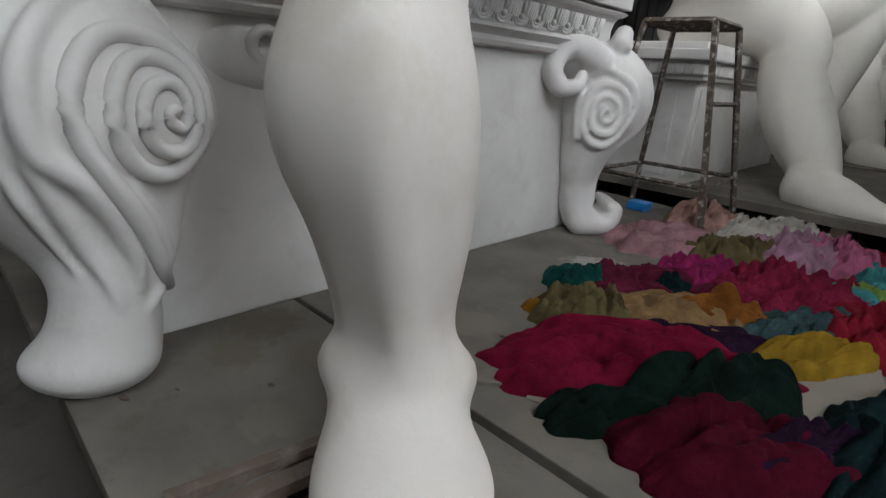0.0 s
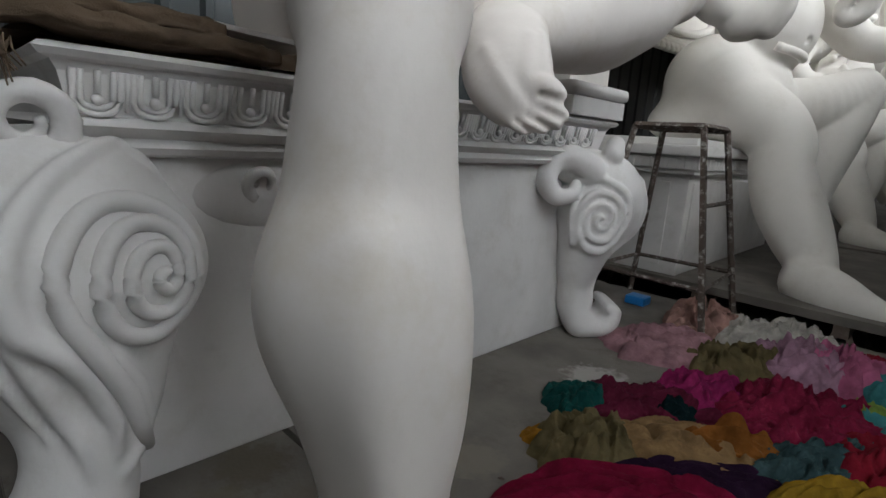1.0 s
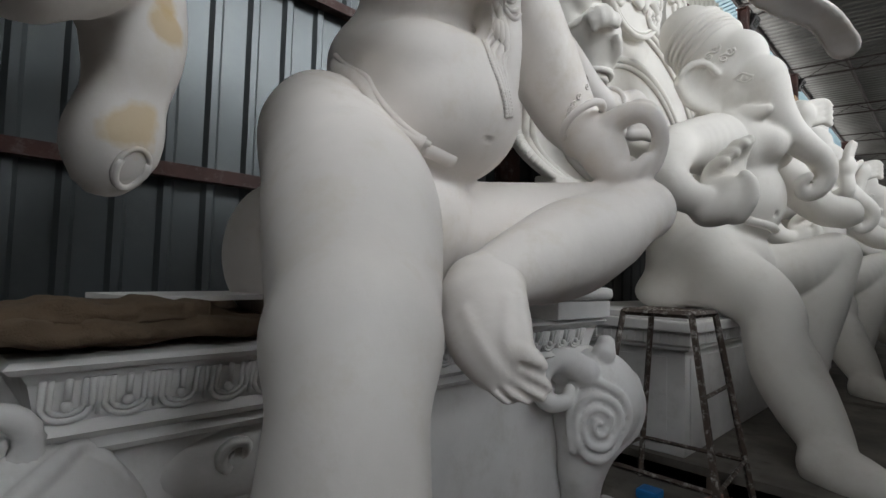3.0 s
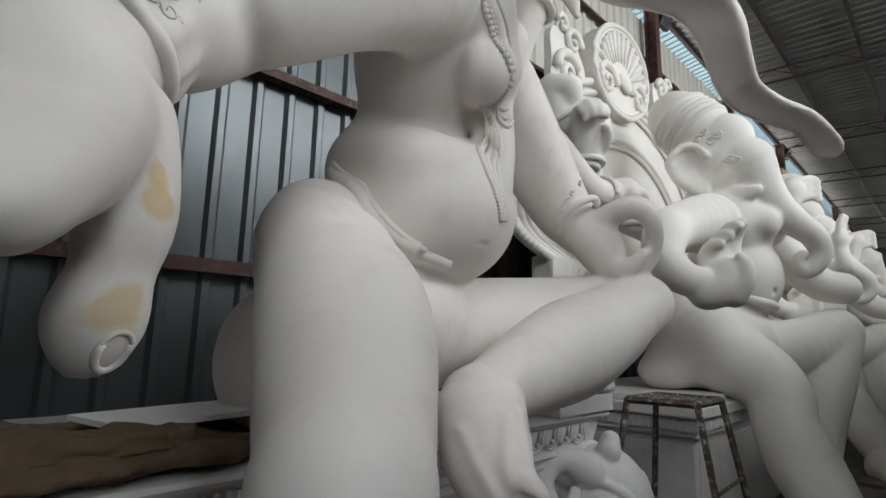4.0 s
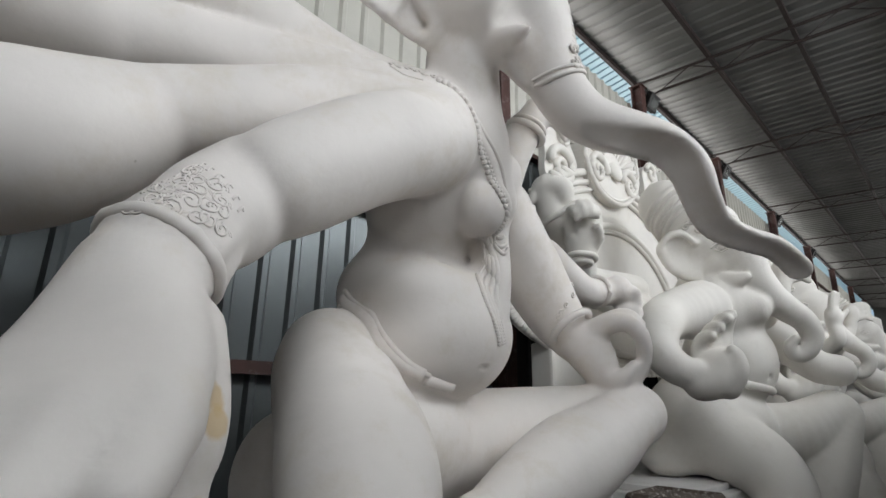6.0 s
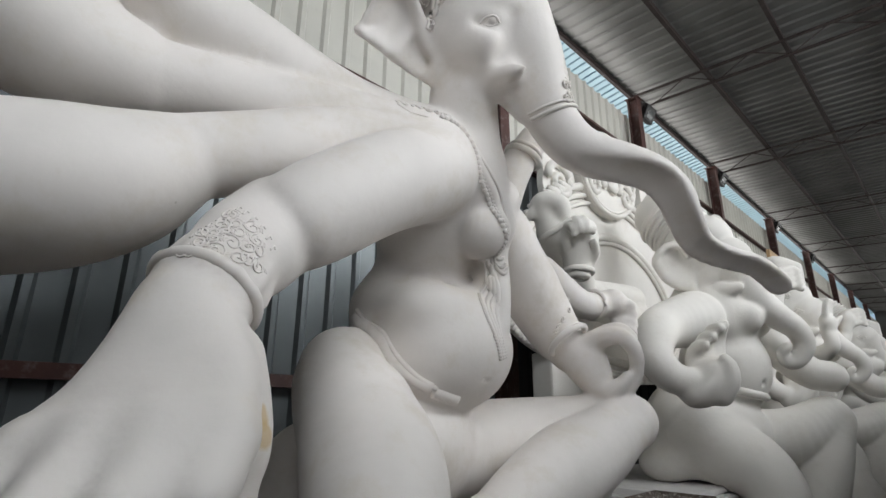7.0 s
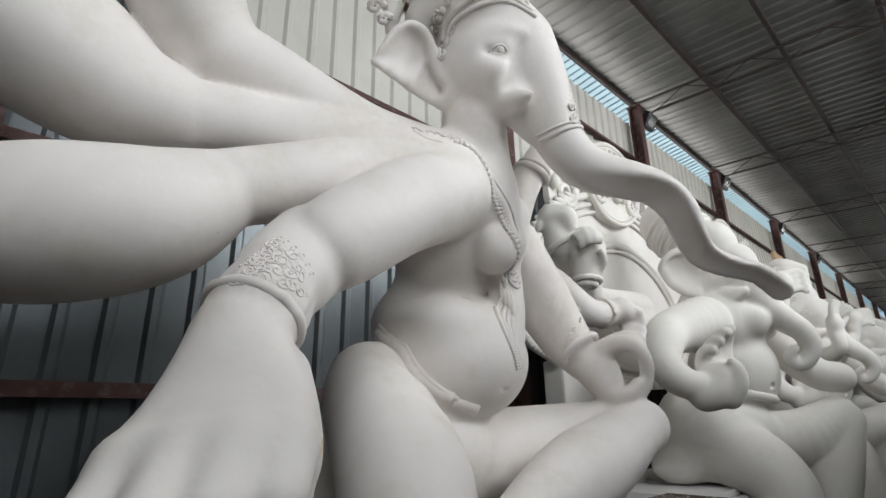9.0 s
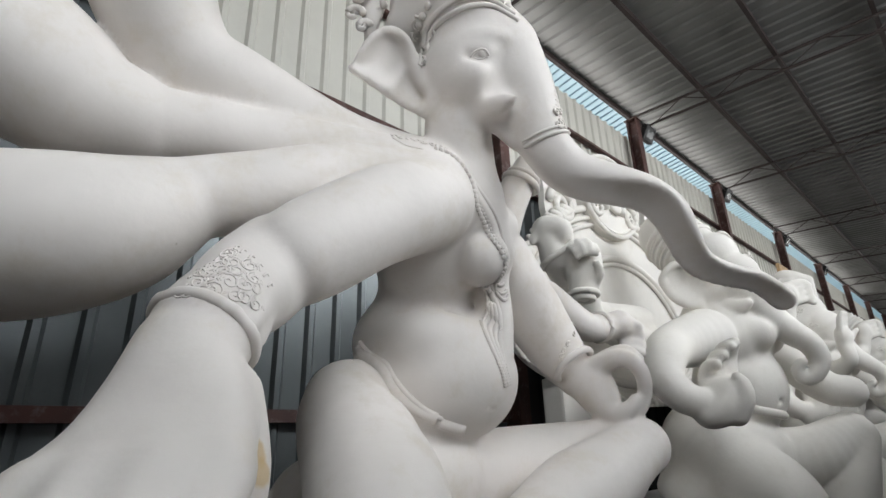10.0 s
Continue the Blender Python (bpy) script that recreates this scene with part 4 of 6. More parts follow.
pan = part("plastic_pan", box_bm((-1.82, 3.95, 0.0), (-1.66, 4.10, 0.07), 0.02), plastic_blue)
tagged(pan, "small blue plastic pan behind the scroll leg", "pan")


# ---- the near statue ----
def near_statue():
    c = Clay((-2.75, -0.85, 0.0), (-0.2, 4.2, 4.85), 0.018)
    # hanging leg
    leg = [(-0.72, 0.64, 0.06, 0.10), (-0.80, 0.70, 0.10, 0.150), (-0.875, 0.765, 0.20, 0.160), (-0.905, 0.775, 0.37, 0.143), (-0.895, 0.745, 0.62, 0.180), (-0.925, 0.715, 0.85, 0.218),
           (-0.95, 0.74, 1.05, 0.176), (-0.94, 0.74, 1.23, 0.147), (-0.96, 0.76, 1.33, 0.157), (-1.03, 0.81, 1.46, 0.185)]
    for side, w, front in ((-0.40, 0.60, 0.22), (0.45, 0.57, 0.26)):
        c.limb([(x + side * r * 0.72 + front * r * 0.70, y + side * r * 0.70 - front * r * 0.71, z, r * w) for x, y, z, r in leg[:-2]], 0.035)
    c.limb([(x + 0.14 * r, y - 0.14 * r, z, r * s) for (x, y, z, r), s in zip(leg, (0.9, 0.88, 0.84, 0.82, 0.84, 0.86, 0.90, 0.98, 1.0, 1.0))], 0.06)
    # shin bone under the skin, ankle knobs
    c.limb([(-0.775, 0.700, 0.30, 0.030), (-0.765, 0.665, 0.50, 0.034), (-0.760, 0.620, 0.75, 0.034), (-0.785, 0.625, 0.98, 0.028)], 0.10)
    c.ball((-0.97, 0.655, 0.235), 0.058, 0.07)
    c.ball((-0.765, 0.855, 0.215), 0.060, 0.07)
    c.limb([(-0.90, 0.66, 1.02, 0.05), (-0.905, 0.685, 1.14, 0.070), (-0.92, 0.70, 1.25, 0.06)], 0.12)
    c.ball((-0.70, 0.64, 0.05), (0.26, 0.21, 0.11), 0.08, (0, 0, -42))
    c.limb([(-1.03, 0.81, 1.45, 0.185), (-1.19, 0.92, 1.57, 0.224), (-1.37, 1.03, 1.77, 0.262), (-1.56, 1.12, 1.90, 0.262), (-1.76, 1.18, 1.98, 0.230)], 0.05)
    c.limb([(-1.673, 1.155, 2.019, 0.239), (-1.814, 1.174, 2.112, 0.225), (-1.933, 1.246, 2.204, 0.213)], 0.05)
    c.ball((-2.109, 1.187, 1.677), (0.25, 0.22, 0.30), 0.05)
    # trunk of the body: hips, waist, the full belly with its fold, chest
    c.ball((-2.02, 1.65, 1.85), (0.42, 0.46, 0.38), 0.06)
    c.limb([(-1.901, 1.766, 2.645, 0.253), (-1.856, 1.714, 2.797, 0.262), (-1.812, 1.673, 2.900, 0.277), (-1.757, 1.648, 3.033, 0.316), (-1.704, 1.634, 3.217, 0.333)], 0.05)
    c.limb([(-1.884, 1.475, 2.343, 0.171), (-1.946, 1.535, 2.521, 0.206), (-1.909, 1.627, 2.719, 0.202)], 0.05)
    c.ball((-1.791, 1.758, 2.336), (0.388, 0.398, 0.335), 0.03)
    c.ball((-1.817, 1.683, 2.500), (0.360, 0.370, 0.205), 0.06)
    c.ball((-1.941, 1.549, 2.545), (0.225, 0.225, 0.19), 0.05)
    c.limb([(-1.552, 1.647, 3.269, 0.236), (-1.493, 1.735, 3.103, 0.175), (-1.482, 1.845, 2.993, 0.132)], 0.05)
    c.ball((-1.455, 1.723, 2.921), (0.140, 0.140, 0.155), 0.02)
    c.limb([(-1.523, 1.951, 3.181, 0.130), (-1.599, 2.062, 3.038, 0.109)], 0.05)
    # folded leg and foot
    c.limb([(-1.95, 1.9, 1.80, 0.27), (-1.74, 2.28, 1.87, 0.226), (-1.44, 2.63, 1.945, 0.172), (-1.24, 2.74, 1.965, 0.158)], 0.03)
    c.limb([(-1.244, 2.706, 1.961, 0.157), (-1.293, 2.476, 1.856, 0.186), (-1.325, 2.197, 1.757, 0.212), (-1.340, 1.934, 1.672, 0.178), (-1.340, 1.728, 1.612, 0.138), (-1.334, 1.594, 1.562, 0.118)], 0.02)
    c.limb([(-1.312, 2.520, 1.798, 0.154), (-1.356, 2.256, 1.678, 0.158), (-1.360, 1.998, 1.604, 0.114)], 0.04)
    # neck and head
    c.limb([(-1.56, 1.70, 3.25, 0.25), (-1.51, 1.67, 3.42, 0.195), (-1.46, 1.60, 3.66, 0.185)], 0.06)
    c.ball((-1.37, 1.58, 3.97), (0.29, 0.27, 0.31), 0.04)
    c.ball((-1.34, 1.50, 4.25), (0.29, 0.27, 0.24), 0.06)
    c.ball((-1.247, 1.639, 3.971), (0.215, 0.205, 0.245), 0.06)
    c.ball((-1.313, 1.609, 3.798), (0.18, 0.165, 0.15), 0.05)
    c.ball((-1.173, 1.664, 4.125), (0.17, 0.17, 0.19), 0.10)
    line = [(-1.135, 1.710, 4.063, 0.164), (-1.125, 1.764, 3.875, 0.169), (-1.111, 1.812, 3.695, 0.158), (-1.087, 1.849, 3.521, 0.135), (-1.012, 1.920, 3.344, 0.125), (-0.923, 1.994, 3.261, 0.115), (-0.801, 2.076, 3.201, 0.103),
            (-0.712, 2.178, 3.146, 0.098), (-0.667, 2.289, 3.066, 0.096), (-0.662, 2.383, 2.944, 0.088), (-0.650, 2.498, 2.842, 0.078), (-0.578, 2.655, 2.791, 0.067), (-0.492, 2.834, 2.763, 0.063), (-0.442, 3.010, 2.689, 0.066)]
    c.limb(line, 0.05)
    c.limb([(-1.284, 1.696, 3.531, 0.056), (-1.238, 1.709, 3.446, 0.083), (-1.181, 1.726, 3.320, 0.095), (-1.089, 1.739, 3.184, 0.092)], 0.01, cut=True)
    c.limb([(-1.281, 1.606, 3.676, 0.088), (-1.213, 1.602, 3.673, 0.090), (-1.167, 1.613, 3.668, 0.071)], 0.05)
    c.limb([(-1.165, 1.573, 3.644, 0.061), (-1.094, 1.571, 3.622, 0.045), (-1.038, 1.571, 3.617, 0.024), (-0.996, 1.571, 3.617, 0.006)], 0.004)
    c.limb([(-1.291, 1.606, 3.667, 0.050), (-1.230, 1.677, 3.589, 0.044), (-1.187, 1.767, 3.479, 0.028)], 0.015)
    # cheek, eye hollow, brow
    c.ball((-1.242, 1.504, 3.799), (0.135, 0.125, 0.105), 0.06)
    c.limb([(-1.184, 1.415, 3.880, 0.016), (-1.129, 1.456, 3.855, 0.019), (-1.087, 1.497, 3.865, 0.012)], 0.05, cut=True)
    c.limb([(-1.049, 1.535, 3.934, 0.013), (-1.089, 1.543, 3.827, 0.019), (-1.138, 1.522, 3.712, 0.024)], 0.06, cut=True)
    c.limb([(-1.265, 1.409, 3.974, 0.019), (-1.170, 1.426, 4.002, 0.019), (-1.084, 1.489, 4.010, 0.016), (-1.050, 1.560, 4.001, 0.010)], 0.05)
    for k in range(3):
        c.limb([(-1.52, 1.28 + 0.03 * k, 4.22 + 0.16 * k, 0.12), (-1.32, 1.36, 4.38 + 0.14 * k, 0.17), (-1.14, 1.56, 4.34 + 0.14 * k, 0.13)], 0.012)
    # ear: a cupped plate with a raised rim and a thick lower lobe
    low = rounded([(*(-1.599, 0.970, 3.825), 0), (*(-1.585, 1.091, 3.789), 0), (*(-1.567, 1.207, 3.751), 0), (*(-1.548, 1.307, 3.720), 0), (*(-1.523, 1.394, 3.703), 0)])
    high = rounded([(*(-1.557, 1.001, 3.894), 0), (*(-1.504, 1.045, 4.007), 0), (*(-1.466, 1.126, 4.076), 0), (*(-1.449, 1.223, 4.056), 0), (*(-1.460, 1.319, 3.959), 0)])
    for a, b in zip(low, high):
        mid = [(a[i] + b[i]) / 2 + (-0.040, 0.040, 0.0)[i] for i in range(3)]
        c.limb([(*a[:3], 0.021), (*mid, 0.022), (*b[:3], 0.016)], 0.012)
    c.limb([(-1.599, 0.970, 3.825, 0.012), (-1.548, 0.995, 3.892, 0.019), (-1.491, 1.036, 3.994, 0.022), (-1.450, 1.114, 4.054, 0.026), (-1.434, 1.200, 4.039, 0.029), (-1.446, 1.267, 3.966, 0.029)], 0.012)
    c.limb([(-1.451, 1.260, 3.966, 0.032), (-1.468, 1.329, 3.865, 0.039), (-1.445, 1.380, 3.811, 0.042), (-1.450, 1.408, 3.747, 0.044), (-1.496, 1.391, 3.699, 0.038)], 0.02)
    c.limb([(-1.548, 1.192, 3.768, 0.025), (-1.523, 1.229, 3.845, 0.022), (-1.497, 1.246, 3.920, 0.013)], 0.03)
    c.limb([(-1.578, 1.085, 3.817, 0.019), (-1.555, 1.128, 3.920, 0.019), (-1.532, 1.140, 3.994, 0.013)], 0.03)
    # front right arm: upper arm, then the forearm cast on
    c.limb([(-1.46, 1.36, 3.13, 0.235), (-1.41, 1.02, 2.94, 0.214), (-1.39, 0.76, 2.755, 0.200), (-1.385, 0.66, 2.68, 0.185)], 0.05)
    c.limb([(-1.477, 0.622, 2.671, 0.184), (-1.404, 0.495, 2.542, 0.176), (-1.33, 0.41, 2.46, 0.148), (-1.27, 0.32, 2.33, 0.132)], 0.003)
    # hand with its fingers and thumb
    back = ((-1.00, 0.29, 2.09), (-1.065, 0.22, 2.085), (-1.13, 0.16, 2.07), (-1.19, 0.11, 2.045))
    knuckle = ((-0.85, 0.24, 1.98, 0.072), (-0.865, 0.13, 1.97, 0.072), (-0.92, 0.04, 1.955, 0.070), (-1.00, -0.03, 1.945, 0.070))
    tip = ((-0.76, 0.19, 1.90), (-0.78, 0.07, 1.89), (-0.83, -0.03, 1.88), (-0.93, -0.10, 1.86))
    for i, (b3, k4, t3) in enumerate(zip(back, knuckle, tip)):
        c.limb([(-1.225 - 0.012 * i, 0.295 - 0.014 * i, 2.27, 0.098), (*b3, 0.086), k4], 0.065)
        c.limb([k4, (*t3, 0.058), (t3[0] + 0.02, t3[1] - 0.02, t3[2] - 0.01, 0.050)], 0.03)
    c.limb([(-1.14, 0.37, 2.16, 0.080), (-1.07, 0.37, 2.05, 0.074), (-1.015, 0.355, 1.945, 0.074), (-1.01, 0.345, 1.865, 0.060), (-1.01, 0.332, 1.795, 0.071), (-1.01, 0.325, 1.752, 0.052)], 0.03)
    # petal bracelet
    ax = Vector((0.06, -0.10, -0.14)).normalized()
    sd = ax.cross(Vector((0, 0, 1))).normalized()
    for k in range(12):
        d = sd * math.cos(math.pi * k / 6) + sd.cross(ax) * math.sin(math.pi * k / 6)
        o = Vector((-1.305, 0.375, 2.40)) + d * 0.142
        c.limb([(*(o - ax * 0.035), 0.012), (*(o - ax * 0.01), 0.020), (*(o + ax * 0.05), 0.026)], 0.03)
    c.limb([(*(Vector((-1.265, 0.315, 2.325)) + (sd * math.cos(math.pi * k / 12) + sd.cross(ax) * math.sin(math.pi * k / 12)) * 0.146), 0.016) for k in range(25)], 0.01)
    # three further right arms
    c.limb([(-1.48, 1.38, 3.20, 0.22), (-1.636, 0.964, 3.186, 0.181), (-1.697, 0.605, 3.041, 0.174), (-1.717, 0.351, 2.938, 0.162)], 0.025)
    c.limb([(-1.724, 0.328, 2.924, 0.166), (-1.740, 0.254, 2.865, 0.203), (-1.770, 0.138, 2.788, 0.249), (-1.835, -0.003, 2.744, 0.280), (-1.934, -0.158, 2.723, 0.292), (-2.059, -0.322, 2.715, 0.278), (-2.131, -0.467, 2.710, 0.246)], 0.003)
    c.limb([(-1.52, 1.42, 3.31, 0.19), (-1.787, 0.918, 3.402, 0.154), (-1.923, 0.577, 3.386, 0.170), (-2.036, 0.277, 3.377, 0.192)], 0.025)
    c.limb([(-2.048, 0.243, 3.368, 0.198), (-2.094, 0.130, 3.400, 0.231), (-2.152, -0.026, 3.447, 0.270), (-2.219, -0.220, 3.577, 0.326), (-2.250, -0.426, 3.697, 0.344)], 0.003)
    c.limb([(-1.56, 1.46, 3.41, 0.15), (-1.729, 1.334, 3.495, 0.159), (-1.821, 1.100, 3.551, 0.158), (-1.916, 0.846, 3.629, 0.184), (-2.003, 0.603, 3.718, 0.212), (-2.101, 0.349, 3.806, 0.237)], 0.025)
    c.limb([(-2.086, 0.342, 3.827, 0.237), (-2.066, 0.227, 3.946, 0.260), (-2.035, 0.139, 4.092, 0.282), (-1.989, 0.048, 4.327, 0.296)], 0.012)
    # left arms
    c.limb([(-1.80, 2.05, 3.05, 0.18), (-1.76, 2.19, 3.17, 0.143), (-1.67, 2.26, 3.45, 0.120), (-1.58, 2.35, 3.68, 0.104), (-1.51, 2.44, 3.83, 0.105)], 0.04)
    c.limb([(-1.50, 2.46, 3.82, 0.06), (-1.47, 2.54, 3.68, 0.04), (-1.46, 2.57, 3.58, 0.015)], 0.03)
    c.limb([(-1.66, 2.10, 3.05, 0.205), (-1.67, 2.42, 2.76, 0.195)], 0.04)
    c.limb([(-1.67, 2.40, 2.78, 0.198), (-1.615, 2.591, 2.514, 0.166), (-1.518, 2.618, 2.379, 0.124)], 0.010)
    # hand with the finger and thumb in a ring
    c.limb([(-1.509, 2.613, 2.368, 0.124), (-1.418, 2.616, 2.308, 0.122), (-1.356, 2.614, 2.229, 0.095)], 0.03)
    c.limb([(-1.419, 2.606, 2.368, 0.080), (-1.323, 2.602, 2.422, 0.063), (-1.226, 2.601, 2.441, 0.053), (-1.156, 2.615, 2.417, 0.049), (-1.125, 2.651, 2.355, 0.046), (-1.131, 2.682, 2.272, 0.037)], 0.012)
    c.limb([(-1.384, 2.640, 2.415, 0.071), (-1.289, 2.655, 2.468, 0.054), (-1.207, 2.669, 2.479, 0.048), (-1.158, 2.701, 2.429, 0.041)], 0.012)
    c.limb([(-1.443, 2.608, 2.263, 0.090), (-1.356, 2.607, 2.184, 0.069), (-1.274, 2.607, 2.143, 0.053), (-1.215, 2.612, 2.158, 0.043), (-1.177, 2.635, 2.214, 0.034)], 0.02)
    c.limb([(-1.133, 2.687, 2.308, 0.044), (-1.152, 2.700, 2.224, 0.041), (-1.183, 2.692, 2.162, 0.038), (-1.222, 2.666, 2.134, 0.034)], 0.010)
    c.limb([(-1.441, 2.660, 2.222, 0.084), (-1.358, 2.667, 2.138, 0.064), (-1.287, 2.659, 2.107, 0.044)], 0.02)
    # the arm behind it and its fingertips
    c.limb([(-1.75, 2.64, 2.88, 0.165), (-1.80, 3.25, 2.80, 0.113), (-1.80, 3.58, 2.84, 0.108), (-1.74, 3.66, 2.86, 0.115)], 0.03)
    for y, z in ((3.72, 2.86), (3.74, 2.79), (3.73, 2.71), (3.70, 2.64)):
        c.limb([(-1.74, y - 0.04, z, 0.045), (-1.66, y, z, 0.040), (-1.61, y + 0.02, z - 0.03, 0.035)], 0.015)
    c.soften()
    # flat underside of the trunk, square to its line
    near_side = Vector((0.7, -0.7, 0.0))
    keel = []
    for i in range(5, len(line)):
        way = (Vector(line[min(i + 1, len(line) - 1)][:3]) - Vector(line[i - 1][:3])).normalized()
        m = (way.cross(near_side) + near_side * 0.7).normalized()
        r = line[i][3]
        keel.append((*(Vector(line[i][:3]) + m * ((3.0 + max(0.0, 0.45 - 0.2 * (i - 5))) * r)), 2.6 * r))
    for a, b in zip(keel, keel[1:]):
        c.limb([a, b], 0.004, cut=True)
    # fold where the thigh leaves the hip
    c.limb([(-1.898, 1.015, 1.919, 0.009), (-1.757, 1.006, 1.951, 0.008), (-1.638, 1.013, 1.943, 0.004)], 0.05, cut=True)
    # side of the belly under the sash
    c.limb([(-1.484, 1.924, 2.922, 0.050), (-1.506, 1.915, 2.825, 0.061), (-1.498, 1.894, 2.704, 0.073), (-1.478, 1.876, 2.585, 0.071), (-1.472, 1.867, 2.460, 0.062)], 0.05)
    c.limb([(-1.538, 1.885, 2.860, 0.061), (-1.540, 1.862, 2.761, 0.071), (-1.529, 1.857, 2.665, 0.069)], 0.05)
    # fold over the belly
    c.limb([(-1.853, 1.486, 2.671, 0.008), (-1.688, 1.561, 2.624, 0.018), (-1.578, 1.649, 2.616, 0.018), (-1.516, 1.754, 2.673, 0.008)], 0.06, cut=True)
    # navel: a short slanting slit
    c.limb([(-1.495, 1.731, 2.169, 0.012), (-1.478, 1.756, 2.189, 0.015), (-1.475, 1.789, 2.212, 0.010)], 0.016, cut=True)
    return c


def folded_foot():
    """The foot that hangs over the pedestal edge, modelled finer than the body."""
    k = Clay((-1.62, 1.10, 1.05), (-0.82, 2.10, 1.85), 0.0095)
    k.limb([(-1.340, 1.934, 1.672, 0.169), (-1.340, 1.728, 1.612, 0.133), (-1.334, 1.594, 1.562, 0.116)], 0.02)
    k.limb([(-1.368, 1.579, 1.553, 0.118), (-1.354, 1.524, 1.524, 0.095)], 0.05)
    k.limb([(-1.360, 1.519, 1.524, 0.082), (-1.273, 1.458, 1.397, 0.086), (-1.183, 1.433, 1.311, 0.064), (-1.125, 1.423, 1.278, 0.040)], 0.045)
    k.limb([(-1.295, 1.549, 1.526, 0.106), (-1.205, 1.490, 1.411, 0.104), (-1.133, 1.451, 1.338, 0.070), (-1.101, 1.447, 1.316, 0.051)], 0.045)
    k.limb([(-1.248, 1.587, 1.528, 0.094), (-1.162, 1.526, 1.442, 0.077), (-1.101, 1.481, 1.394, 0.057), (-1.081, 1.470, 1.378, 0.048)], 0.045)
    for toe in ([(-1.084, 1.454, 1.371, 0.044), (-1.023, 1.448, 1.358, 0.039), (-0.983, 1.448, 1.341, 0.026)],
                [(-1.070, 1.447, 1.323, 0.033), (-1.005, 1.447, 1.302, 0.030), (-0.958, 1.455, 1.277, 0.019)],
                [(-1.081, 1.434, 1.294, 0.031), (-1.015, 1.434, 1.267, 0.027), (-0.972, 1.441, 1.249, 0.018)],
                [(-1.103, 1.420, 1.274, 0.029), (-1.043, 1.416, 1.248, 0.025), (-1.008, 1.426, 1.233, 0.016)],
                [(-1.130, 1.404, 1.268, 0.025), (-1.077, 1.401, 1.239, 0.021), (-1.049, 1.407, 1.228, 0.014)]):
        k.limb(toe, 0.006)
    # tendons over the instep
    for cord in ([(-1.190, 1.556, 1.499, 0.010), (-1.113, 1.499, 1.426, 0.011), (-1.057, 1.462, 1.377, 0.009)], [(-1.214, 1.525, 1.478, 0.008), (-1.122, 1.465, 1.389, 0.009), (-1.065, 1.439, 1.333, 0.007)], [(-1.241, 1.489, 1.457, 0.008), (-1.149, 1.441, 1.360, 0.009), (-1.084, 1.420, 1.302, 0.007)]):
        k.limb([(*k.onto(q[:3], -0.004), q[3]) for q in cord], 0.03)
    k.soften()
    # gaps between the toes
    for gap in ([(-1.027, 1.417, 1.339, 0.009), (-0.977, 1.426, 1.327, 0.012), (-0.922, 1.448, 1.312, 0.015)], [(-1.028, 1.412, 1.302, 0.007), (-0.978, 1.430, 1.281, 0.009), (-0.929, 1.447, 1.264, 0.012)],
                [(-1.059, 1.397, 1.277, 0.007), (-1.008, 1.417, 1.251, 0.009), (-0.965, 1.429, 1.231, 0.010)], [(-1.096, 1.390, 1.260, 0.007), (-1.050, 1.402, 1.234, 0.009), (-1.016, 1.416, 1.214, 0.011)]):
        k.limb(gap, 0.012, cut=True)
    return k


